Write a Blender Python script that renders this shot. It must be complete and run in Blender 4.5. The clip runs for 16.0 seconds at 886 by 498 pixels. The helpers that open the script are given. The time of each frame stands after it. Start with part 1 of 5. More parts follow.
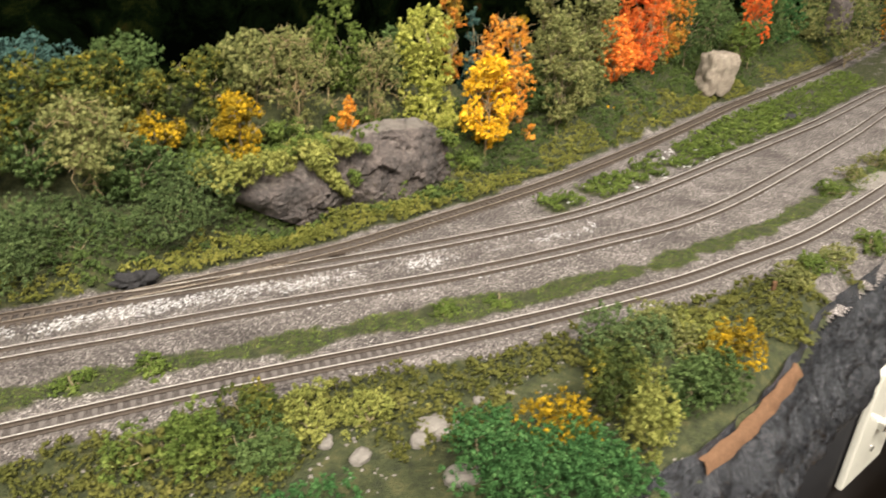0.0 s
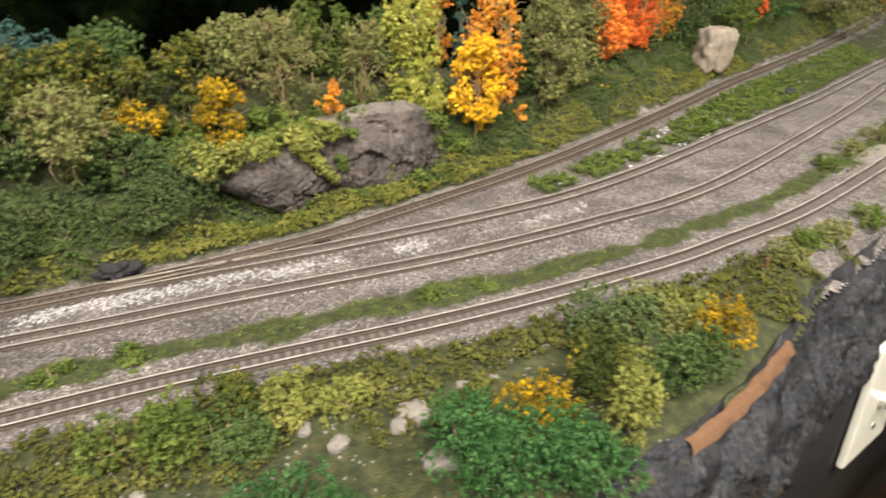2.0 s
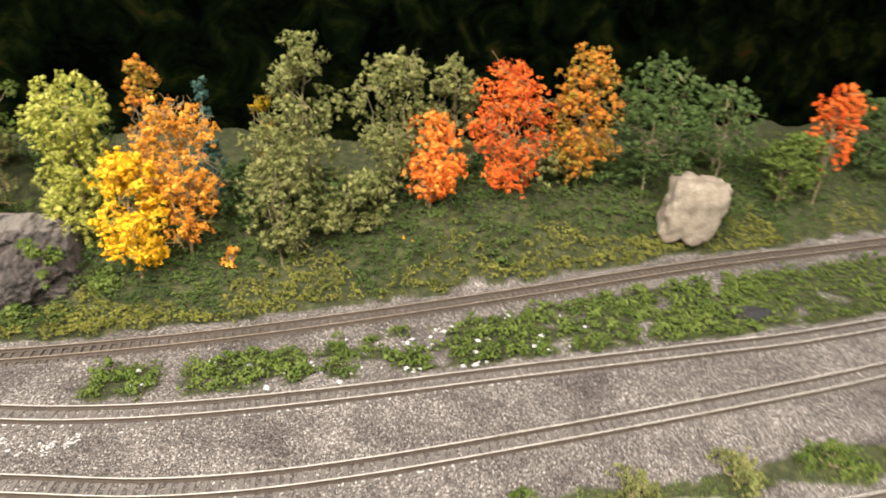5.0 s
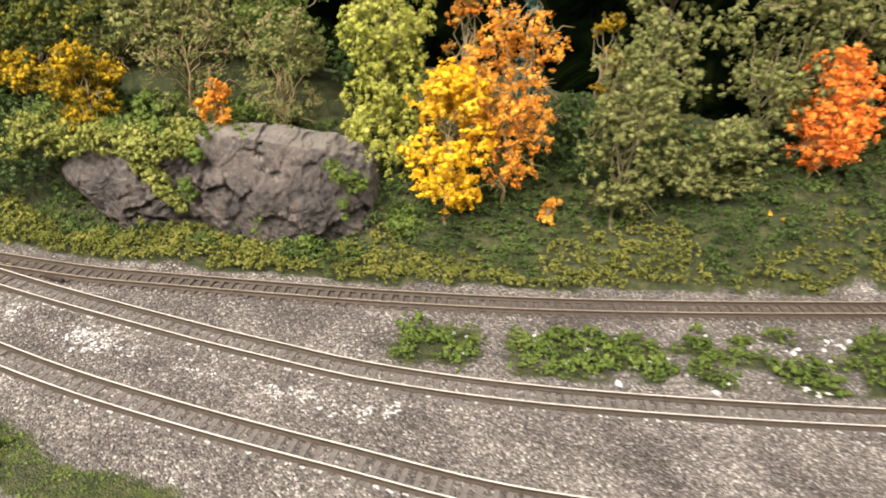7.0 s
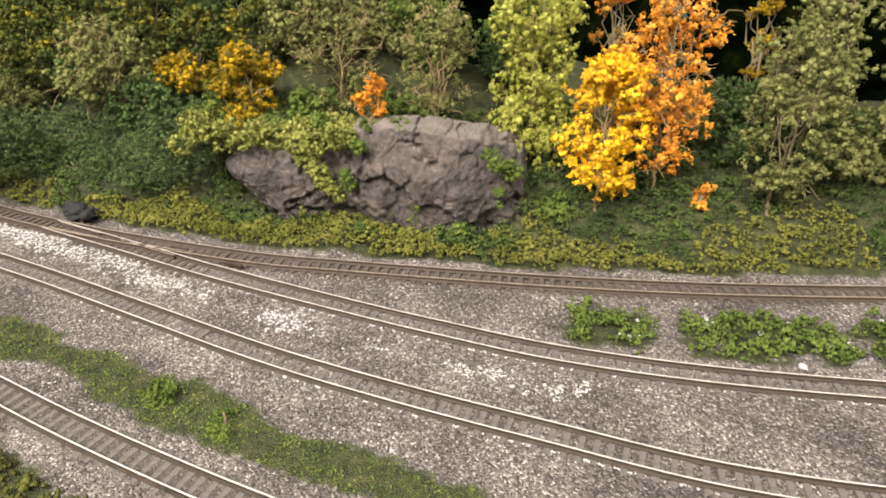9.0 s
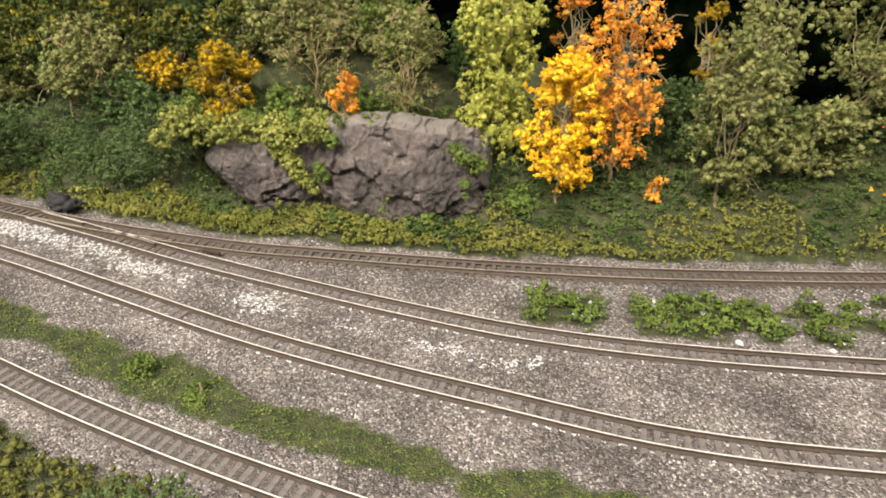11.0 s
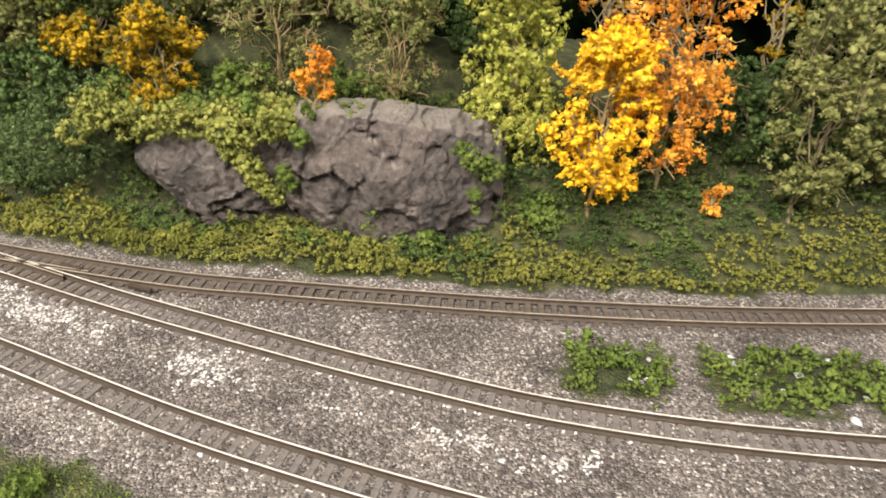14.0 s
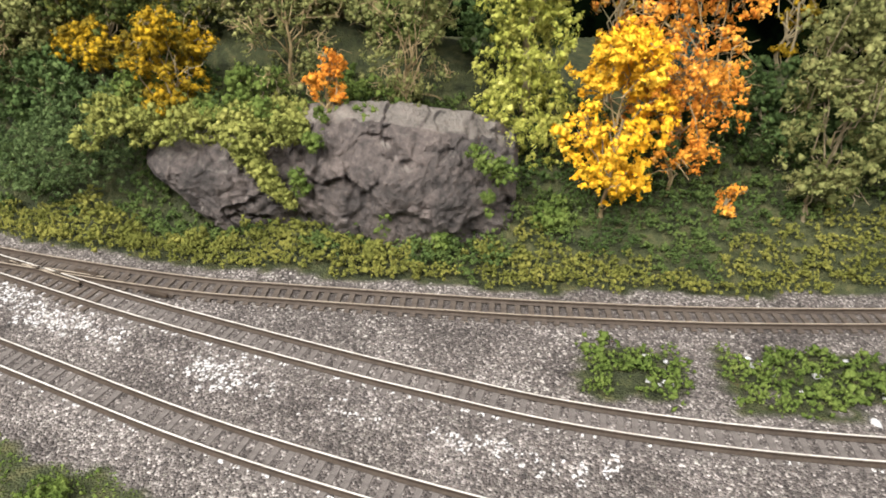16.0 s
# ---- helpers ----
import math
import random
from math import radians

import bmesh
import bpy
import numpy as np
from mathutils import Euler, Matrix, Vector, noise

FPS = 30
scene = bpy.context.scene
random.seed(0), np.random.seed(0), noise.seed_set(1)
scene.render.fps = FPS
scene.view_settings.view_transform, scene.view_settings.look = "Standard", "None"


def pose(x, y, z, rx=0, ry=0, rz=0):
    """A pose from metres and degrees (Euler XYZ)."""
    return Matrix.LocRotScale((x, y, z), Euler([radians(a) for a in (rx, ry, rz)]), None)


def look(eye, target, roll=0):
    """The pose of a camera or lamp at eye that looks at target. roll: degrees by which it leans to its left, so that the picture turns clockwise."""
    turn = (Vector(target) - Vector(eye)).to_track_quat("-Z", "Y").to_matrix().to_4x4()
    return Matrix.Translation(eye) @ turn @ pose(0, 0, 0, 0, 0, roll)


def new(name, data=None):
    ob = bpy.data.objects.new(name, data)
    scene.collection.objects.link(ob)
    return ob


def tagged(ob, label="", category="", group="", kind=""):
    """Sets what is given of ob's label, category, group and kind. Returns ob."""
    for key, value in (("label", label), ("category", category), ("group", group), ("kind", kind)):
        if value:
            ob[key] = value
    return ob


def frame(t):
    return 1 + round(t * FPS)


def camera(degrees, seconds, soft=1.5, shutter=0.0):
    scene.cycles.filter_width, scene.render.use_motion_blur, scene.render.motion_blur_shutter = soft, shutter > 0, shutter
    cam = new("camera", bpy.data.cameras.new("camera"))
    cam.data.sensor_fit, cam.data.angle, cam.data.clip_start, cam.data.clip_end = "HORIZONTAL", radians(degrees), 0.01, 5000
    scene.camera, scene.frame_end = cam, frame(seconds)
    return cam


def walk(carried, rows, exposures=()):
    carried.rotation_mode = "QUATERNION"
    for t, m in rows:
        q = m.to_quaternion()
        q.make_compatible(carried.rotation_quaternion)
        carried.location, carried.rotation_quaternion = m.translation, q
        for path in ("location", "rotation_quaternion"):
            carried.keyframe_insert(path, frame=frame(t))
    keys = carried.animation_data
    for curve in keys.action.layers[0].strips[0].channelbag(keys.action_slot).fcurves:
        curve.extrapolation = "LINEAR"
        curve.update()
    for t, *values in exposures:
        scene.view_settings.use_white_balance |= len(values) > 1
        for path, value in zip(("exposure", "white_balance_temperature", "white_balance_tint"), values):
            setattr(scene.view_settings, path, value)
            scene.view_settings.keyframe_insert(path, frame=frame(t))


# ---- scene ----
cam = camera(68.4, 16.0, soft=1.8, shutter=0.3)
# seconds, eye x y z (metres), yaw, pitch, roll (degrees)
PATH = [
    (0.0, 0.0184, 0.0304, 0.1926, 1.19, -26.21, 0.35),
    (0.5, -0.0097, 0.0400, 0.1843, 3.51, -28.03, 1.27),
    (1.0, -0.0148, 0.0393, 0.1865, 5.49, -27.98, 1.02),
    (1.5, -0.0011, 0.0384, 0.1839, 5.21, -27.99, 0.52),
    (2.0, 0.0314, 0.0354, 0.1878, 1.96, -27.35, -1.25),
    (2.5, 0.0690, 0.0366, 0.1912, -3.81, -27.28, -2.01),
    (3.0, 0.0933, 0.0423, 0.1986, -8.35, -26.23, -0.57),
    (3.2, 0.1138, 0.0503, 0.2027, -8.10, -25.26, 0.53),
    (5.3, 0.3980, 0.3730, 0.2320, 38.34, -27.13, 1.90),
    (5.5, 0.4030, 0.3870, 0.2320, 46.15, -26.25, 1.70),
    (6.0, 0.4180, 0.4180, 0.2190, 57.30, -24.50, 0.70),
    (6.5, 0.3490, 0.3700, 0.2000, 52.38, -25.50, 1.30),
    (7.0, 0.2570, 0.3400, 0.1720, 42.97, -28.59, 2.80),
    (7.5, 0.2240, 0.3400, 0.1670, 42.19, -28.45, 4.10),
    (8.0, 0.2140, 0.3220, 0.1650, 46.70, -28.29, 1.80),
    (8.5, 0.2220, 0.3010, 0.1730, 47.80, -28.00, 0.90),
    (9.0, 0.2280, 0.2960, 0.1710, 48.50, -29.11, -0.20),
    (9.2, 0.2330, 0.2970, 0.1720, 48.13, -28.93, -0.40),
    (11.3, 0.2520, 0.2880, 0.1730, 46.41, -28.85, 1.10),
    (11.5, 0.2540, 0.2890, 0.1730, 45.69, -28.98, 1.10),
    (12.0, 0.2560, 0.2900, 0.1700, 45.16, -29.25, 0.90),
    (12.5, 0.2560, 0.2870, 0.1760, 44.64, -27.17, 1.50),
    (13.0, 0.2430, 0.2940, 0.1730, 44.93, -27.70, 1.70),
    (13.5, 0.2070, 0.3170, 0.1640, 44.13, -29.98, 1.70),
    (14.0, 0.1770, 0.3350, 0.1560, 43.60, -31.36, 2.00),
    (14.5, 0.1720, 0.3300, 0.1570, 43.74, -31.74, 2.10),
    (15.0, 0.1740, 0.3290, 0.1610, 43.88, -31.48, 1.50),
    (15.5, 0.1760, 0.3320, 0.1640, 43.43, -31.72, 1.30),
    (16.0, 0.1730, 0.3330, 0.1580, 44.02, -31.64, 1.30),
]
walk(cam, [(t, pose(x, y, z, 90 + pitch, 0, yaw) @ pose(0, 0, 0, 0, 0, roll)) for t, x, y, z, yaw, pitch, roll in PATH],
     exposures=[(0.0, 0.08, 6500, 10), (3.2, 0.1, 6500, 10), (5.5, 0.28, 6500, 10), (6.5, 0.2, 6500, 10), (8.5, 0.07, 6500, 10), (14.3, 0.05, 6500, 10), (15.2, 0.02, 6250, 10), (16.0, 0.0, 6000, 10)])

# ---- light: a room with ceiling tubes in front of the layout ----
world = bpy.data.worlds.new("room_dusk")
world.use_nodes = True
world.node_tree.nodes["Background"].inputs[0].default_value = (0.9, 0.95, 1.0, 1)
world.node_tree.nodes["Background"].inputs[1].default_value = 0.05
scene.world = world


def area(name, eye, target, sx, sy, watts, colour):
    lamp = bpy.data.lights.new(name, "AREA")
    lamp.shape, lamp.size, lamp.size_y, lamp.energy, lamp.color = "RECTANGLE", sx, sy, watts, colour
    ob = new(name, lamp)
    ob.matrix_world = look(eye, target)
    return ob


area("ceiling_tube", (0.4, -0.2, 1.35), (0.25, 0.35, 0.0), 1.2, 0.25, 28.0, (1.0, 0.925, 0.82))
area("ceiling_tube", (0.0, -0.9, 1.35), (0.1, 0.2, 0.0), 1.2, 0.25, 74.0, (1.0, 0.925, 0.82))
area("ceiling_tube", (1.3, 0.25, 1.35), (0.6, 0.8, 0.0), 1.2, 0.25, 38.0, (1.0, 0.925, 0.82))

# ---- materials ----


def material(name, rough=0.8, metal=0.0):
    m = bpy.data.materials.new(name)
    m.use_nodes = True
    bsdf = m.node_tree.nodes["Principled BSDF"]
    bsdf.inputs["Roughness"].default_value = rough
    bsdf.inputs["Specular IOR Level"].default_value = 0.0 if rough >= 0.9 else 0.4
    bsdf.inputs["Metallic"].default_value = metal
    return m, m.node_tree.nodes, m.node_tree.links, bsdf


def ramp(nodes, stops):
    node = nodes.new("ShaderNodeValToRGB")
    while len(node.color_ramp.elements) < len(stops):
        node.color_ramp.elements.new(0.5)
    for e, (at, c) in zip(node.color_ramp.elements, stops):
        e.position, e.color = at, (*c, 1)
    return node


def noise_tex(nodes, links, scale, detail=4.0, rough=0.6, warp=0.0):
    coord = nodes.new("ShaderNodeTexCoord")
    node = nodes.new("ShaderNodeTexNoise")
    node.inputs["Scale"].default_value, node.inputs["Detail"].default_value = scale, detail
    node.inputs["Roughness"].default_value, node.inputs["Distortion"].default_value = rough, warp
    links.new(coord.outputs["Object"], node.inputs["Vector"])
    return node


def mix(nodes, links, a, b, factor, mode="MIX"):
    node = nodes.new("ShaderNodeMix")
    node.data_type, node.blend_type = "RGBA", mode
    if isinstance(factor, float):
        node.inputs["Factor"].default_value = factor
    else:
        links.new(factor, node.inputs["Factor"])
    for value, socket in ((a, node.inputs[6]), (b, node.inputs[7])):
        if isinstance(value, tuple):
            socket.default_value = (*value, 1)
        else:
            links.new(value, socket)
    return node.outputs[2]


def bump(nodes, links, bsdf, height, distance, strength=1.0):
    node = nodes.new("ShaderNodeBump")
    node.inputs["Distance"].default_value, node.inputs["Strength"].default_value = distance, strength
    links.new(height, node.inputs["Height"])
    links.new(node.outputs["Normal"], bsdf.inputs["Normal"])


def foliage(name, stops, patch=90.0, strength=0.22):
    """Flock and leaf flakes: each flake its own tint, with larger drifts of colour through them."""
    m, nodes, links, bsdf = material(name, 0.85)
    geo = nodes.new("ShaderNodeNewGeometry")
    drift = noise_tex(nodes, links, patch, 3.0)
    add = nodes.new("ShaderNodeMath")
    add.operation = "MULTIPLY_ADD"
    links.new(geo.outputs["Random Per Island"], add.inputs[0])
    add.inputs[1].default_value = strength
    scale = nodes.new("ShaderNodeMath")
    scale.operation = "MULTIPLY_ADD"
    links.new(drift.outputs["Fac"], scale.inputs[0])
    scale.inputs[1].default_value, scale.inputs[2].default_value = 1.6, -0.8 + (1 - strength) / 2 - 0.2
    links.new(scale.outputs[0], add.inputs[2])
    crumb = noise_tex(nodes, links, 1100.0, 3.0, 0.7)
    fine = nodes.new("ShaderNodeMath")
    fine.operation = "MULTIPLY_ADD"
    links.new(crumb.outputs["Fac"], fine.inputs[0])
    fine.inputs[1].default_value = 0.4
    links.new(add.outputs[0], fine.inputs[2])
    r = ramp(nodes, stops)
    links.new(fine.outputs[0], r.inputs["Fac"])
    links.new(r.outputs["Color"], bsdf.inputs["Base Color"])
    bump(nodes, links, bsdf, crumb.outputs["Fac"], 0.0009, 0.9)
    bsdf.inputs["Specular IOR Level"].default_value = 0.1
    return m


def surface(name, stops, scale, rough=0.8, relief=0.0004, fine=6.0, metal=0.0, detail=6.0):
    """A rough surface with stains at one size and grain at a finer one."""
    m, nodes, links, bsdf = material(name, rough, metal)
    big, small = noise_tex(nodes, links, scale, detail), noise_tex(nodes, links, scale * fine, 5.0, 0.7)
    both = nodes.new("ShaderNodeMath")
    both.operation = "MULTIPLY_ADD"
    links.new(small.outputs["Fac"], both.inputs[0])
    both.inputs[1].default_value = 0.45
    half = nodes.new("ShaderNodeMath")
    half.operation = "MULTIPLY"
    links.new(big.outputs["Fac"], half.inputs[0])
    half.inputs[1].default_value = 0.55
    links.new(half.outputs[0], both.inputs[2])
    r = ramp(nodes, stops)
    links.new(both.outputs[0], r.inputs["Fac"])
    links.new(r.outputs["Color"], bsdf.inputs["Base Color"])
    if relief:
        bump(nodes, links, bsdf, both.outputs[0], relief * 4)
    return m


def plain(name, colour, rough=0.5, metal=0.0):
    d = [0.82 * c for c in colour]
    return surface(name, [(0.3, d), (0.7, colour)], 60.0, rough, 0.00004, 9.0, metal)


DARK_GREEN = foliage("dark_green_flock", [(0.0, (0.022, 0.04, 0.012)), (0.45, (0.062, 0.1, 0.03)), (0.8, (0.12, 0.17, 0.055)), (1.0, (0.2, 0.25, 0.09))])
MOUND = foliage("mound_green_flock", [(0.0, (0.03, 0.05, 0.018)), (0.4, (0.075, 0.112, 0.04)), (0.75, (0.125, 0.17, 0.062)), (1.0, (0.2, 0.245, 0.1))])
PINE_GREEN = foliage("blue_green_flock", [(0.0, (0.02, 0.05, 0.042)), (0.5, (0.05, 0.105, 0.09)), (1.0, (0.11, 0.18, 0.15))])
EMERALD = foliage("emerald_flock", [(0.0, (0.016, 0.045, 0.014)), (0.5, (0.045, 0.115, 0.034)), (1.0, (0.11, 0.21, 0.07))])
OLIVE = foliage("olive_flock", [(0.0, (0.045, 0.053, 0.016)), (0.4, (0.14, 0.152, 0.05)), (0.75, (0.265, 0.265, 0.096)), (1.0, (0.4, 0.38, 0.155))])
MID_GREEN = foliage("mid_green_flock", [(0.0, (0.03, 0.048, 0.01)), (0.4, (0.085, 0.125, 0.026)), (0.75, (0.15, 0.195, 0.045)), (1.0, (0.25, 0.285, 0.08))])
LIME = foliage("yellow_green_flock", [(0.0, (0.08, 0.09, 0.02)), (0.4, (0.19, 0.205, 0.05)), (0.8, (0.32, 0.32, 0.085)), (1.0, (0.44, 0.42, 0.14))])
WILLOW = foliage("pale_willow_flock", [(0.0, (0.14, 0.15, 0.02)), (0.4, (0.32, 0.34, 0.06)), (0.8, (0.5, 0.49, 0.12)), (1.0, (0.64, 0.6, 0.22))])
MUSTARD = foliage("mustard_flock", [(0.0, (0.05, 0.05, 0.01)), (0.4, (0.2, 0.14, 0.012)), (0.72, (0.5, 0.31, 0.012)), (1.0, (0.75, 0.5, 0.03))])
AUTUMN_MIX = foliage("green_and_yellow_flock", [(0.0, (0.016, 0.028, 0.008)), (0.45, (0.06, 0.08, 0.02)), (0.66, (0.13, 0.13, 0.025)), (0.85, (0.36, 0.27, 0.02)), (1.0, (0.58, 0.41, 0.03))], 60.0)
YELLOW = foliage("golden_leaves", [(0.0, (0.55, 0.24, 0.006)), (0.35, (0.82, 0.45, 0.015)), (0.8, (0.92, 0.6, 0.05)), (1.0, (0.95, 0.72, 0.16))])
ORANGE = foliage("rust_orange_leaves", [(0.0, (0.26, 0.075, 0.01)), (0.35, (0.62, 0.22, 0.025)), (0.7, (0.84, 0.4, 0.05)), (1.0, (0.9, 0.58, 0.18))])
RED = foliage("scarlet_leaves", [(0.0, (0.3, 0.03, 0.006)), (0.35, (0.66, 0.1, 0.02)), (0.75, (0.82, 0.22, 0.04)), (1.0, (0.88, 0.4, 0.12))])
FLAME = foliage("orange_red_leaves", [(0.0, (0.5, 0.06, 0.008)), (0.4, (0.85, 0.2, 0.03)), (0.8, (0.92, 0.36, 0.07)), (1.0, (0.95, 0.5, 0.18))])
RUSSET = foliage("russet_leaves", [(0.0, (0.08, 0.09, 0.015)), (0.4, (0.3, 0.2, 0.03)), (0.7, (0.66, 0.2, 0.03)), (1.0, (0.85, 0.36, 0.05))])
TURF_BACK = foliage("slope_turf", [(0.0, (0.025, 0.045, 0.014)), (0.4, (0.065, 0.1, 0.028)), (0.75, (0.11, 0.15, 0.04)), (1.0, (0.18, 0.21, 0.06))], 45.0)
TURF_EDGE = foliage("ochre_turf", [(0.0, (0.07, 0.08, 0.016)), (0.4, (0.15, 0.158, 0.035)), (0.75, (0.225, 0.22, 0.05)), (1.0, (0.32, 0.295, 0.08))], 60.0)
VERGE_TURF = foliage("verge_turf_flock", [(0.0, (0.04, 0.046, 0.013)), (0.4, (0.085, 0.09, 0.022)), (0.75, (0.135, 0.133, 0.034)), (1.0, (0.23, 0.21, 0.065))], 60.0)
BARK = surface("twig_bark", [(0.3, (0.13, 0.10, 0.055)), (0.7, (0.36, 0.3, 0.18))], 300.0, 0.85, 0.0001)
PALE_TWIG = surface("pale_twig", [(0.3, (0.17, 0.12, 0.055)), (0.7, (0.38, 0.29, 0.15))], 300.0, 0.85, 0.0001)
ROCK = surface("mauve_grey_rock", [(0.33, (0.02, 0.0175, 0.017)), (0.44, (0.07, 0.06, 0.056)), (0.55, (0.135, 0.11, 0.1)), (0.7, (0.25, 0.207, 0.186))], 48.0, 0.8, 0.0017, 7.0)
# Pale tone brushed on upward faces puts light from above into the colour.
TOP_LIT_ROCK = ROCK.node_tree
geo = TOP_LIT_ROCK.nodes.new("ShaderNodeNewGeometry")
split = TOP_LIT_ROCK.nodes.new("ShaderNodeSeparateXYZ")
TOP_LIT_ROCK.links.new(geo.outputs["Normal"], split.inputs[0])
top_light = ramp(TOP_LIT_ROCK.nodes, [(0.78, (0, 0, 0)), (0.97, (0.5, 0.5, 0.5))])
TOP_LIT_ROCK.links.new(split.outputs["Z"], top_light.inputs["Fac"])
TOP_LIT_ROCK.links.new(mix(TOP_LIT_ROCK.nodes, TOP_LIT_ROCK.links, TOP_LIT_ROCK.nodes["Principled BSDF"].inputs["Base Color"].links[0].from_socket, (0.31, 0.28, 0.245), top_light.outputs["Color"]), TOP_LIT_ROCK.nodes["Principled BSDF"].inputs["Base Color"])
TAN = surface("tan_boulder_rock", [(0.3, (0.13, 0.105, 0.08)), (0.5, (0.24, 0.2, 0.155)), (0.7, (0.42, 0.37, 0.3))], 90.0, 0.8, 0.0005)
CLIFF = surface("slate_plaster", [(0.36, (0.006, 0.0065, 0.008)), (0.5, (0.028, 0.03, 0.035)), (0.64, (0.06, 0.062, 0.068)), (0.78, (0.26, 0.26, 0.28))], 85.0, 0.25, 0.001, 4.0)
STONE = surface("pale_stone", [(0.3, (0.1, 0.09, 0.08)), (0.7, (0.29, 0.265, 0.235))], 160.0, 0.85, 0.0003)
DUST = surface("dusty_grit", [(0.3, (0.22, 0.21, 0.2)), (0.7, (0.55, 0.53, 0.51))], 250.0, 0.85, 0.0003)
CHALK = surface("white_chips", [(0.3, (0.35, 0.35, 0.36)), (0.7, (0.8, 0.79, 0.78))], 250.0, 0.8, 0.0003)
TIE = surface("weathered_tie", [(0.3, (0.035, 0.027, 0.022)), (0.7, (0.13, 0.105, 0.085))], 400.0, 0.85, 0.0001, 4.0)
TIE_GREY = surface("ballast_dusted_tie", [(0.3, (0.075, 0.066, 0.06)), (0.7, (0.17, 0.15, 0.14))], 400.0, 0.85, 0.0001, 4.0)
RAIL = surface("rusty_rail", [(0.3, (0.032, 0.023, 0.017)), (0.7, (0.08, 0.06, 0.045))], 260.0, 0.6, 0.00005, 4.0, 0.15)
# Worn railheads; lamp glints are put into the pale, mostly diffuse colour.
RAILHEAD = surface("worn_railhead_glint", [(0.3, (0.5, 0.47, 0.43)), (0.7, (0.88, 0.85, 0.8))], 120.0, 0.35, 0.00002, 4.0, 0.25)
DULLHEAD = surface("dull_railhead", [(0.3, (0.26, 0.21, 0.16)), (0.7, (0.52, 0.45, 0.36))], 120.0, 0.4, 0.00002, 4.0, 0.25)
FASCIA = plain("black_fascia_paint", (0.006, 0.006, 0.0075), 0.6)
IVORY = plain("ivory_plastic", (0.72, 0.71, 0.62), 0.35)
WHITE = plain("white_plastic", (0.72, 0.74, 0.78), 0.35)
BEIGE = plain("beige_plastic", (0.62, 0.54, 0.38), 0.45)
BLACK = plain("black_plastic", (0.012, 0.012, 0.013), 0.3)
STEEL = plain("bright_steel", (0.75, 0.74, 0.72), 0.25, 1.0)
PAPER = plain("white_paper", (0.6, 0.63, 0.72), 0.8)
INK = plain("grey_ink", (0.16, 0.17, 0.2), 0.8)
REDMARK = plain("red_mark", (0.7, 0.04, 0.03), 0.5)
BLUEMARK = plain("blue_mark", (0.04, 0.35, 0.65), 0.5)
TERRACOTTA = surface("terracotta_brown", [(0.3, (0.09, 0.05, 0.03)), (0.7, (0.2, 0.115, 0.068))], 120.0, 0.9, 0.0003)
WOOD = surface("tan_wood", [(0.3, (0.4, 0.26, 0.13)), (0.7, (0.55, 0.38, 0.22))], 30.0, 0.6, 0.0001)
CARPET = surface("brown_carpet", [(0.3, (0.026, 0.016, 0.011)), (0.7, (0.06, 0.04, 0.026))], 15.0, 0.95, 0.002, 20.0)
PLASTER = surface("room_wall_paint", [(0.3, (0.3, 0.29, 0.27)), (0.7, (0.36, 0.35, 0.33))], 3.0, 0.9, 0.0005, 20.0)
SCORCH = surface("black_cinder", [(0.3, (0.006, 0.006, 0.007)), (0.7, (0.05, 0.048, 0.05))], 400.0, 0.8, 0.0004)


def ground_material():
    """Ballast grit, with soil under the turf where the mask says so."""
    m, nodes, links, bsdf = material("ballast_and_soil", 0.85)
    coord = nodes.new("ShaderNodeTexCoord")
    cells = nodes.new("ShaderNodeTexVoronoi")
    cells.inputs["Scale"].default_value = 1300.0
    links.new(coord.outputs["Object"], cells.inputs["Vector"])
    grey = nodes.new("ShaderNodeSeparateColor")
    links.new(cells.outputs["Color"], grey.inputs["Color"])
    grit = ramp(nodes, [(0.0, (0.05, 0.045, 0.045)), (0.35, (0.115, 0.104, 0.101)), (0.65, (0.19, 0.173, 0.167)), (0.88, (0.29, 0.272, 0.265)), (1.0, (0.55, 0.53, 0.52))])
    links.new(grey.outputs["Red"], grit.inputs["Fac"])
    drift = noise_tex(nodes, links, 26.0, 5.0, 0.65)
    tone = ramp(nodes, [(0.3, (0.36, 0.333, 0.318)), (0.48, (0.76, 0.72, 0.69)), (0.7, (1.3, 1.26, 1.22))])
    links.new(drift.outputs["Fac"], tone.inputs["Fac"])
    ballast = mix(nodes, links, grit.outputs["Color"], tone.outputs["Color"], 1.0, "MULTIPLY")
    soil_n = noise_tex(nodes, links, 160.0, 6.0, 0.7)
    soil = ramp(nodes, [(0.3, (0.015, 0.02, 0.008)), (0.5, (0.042, 0.05, 0.017)), (0.7, (0.1, 0.095, 0.038))])
    links.new(soil_n.outputs["Fac"], soil.inputs["Fac"])
    mask = nodes.new("ShaderNodeAttribute")
    mask.attribute_name = "turf"
    colour = mix(nodes, links, ballast, soil.outputs["Color"], mask.outputs["Fac"])
    oil = nodes.new("ShaderNodeAttribute")
    oil.attribute_name = "soot"
    colour = mix(nodes, links, colour, (0.075, 0.063, 0.056), oil.outputs["Fac"])
    links.new(colour, bsdf.inputs["Base Color"])
    bump(nodes, links, bsdf, cells.outputs["Distance"], -0.0012, 0.8)
    return m


GROUND = ground_material()


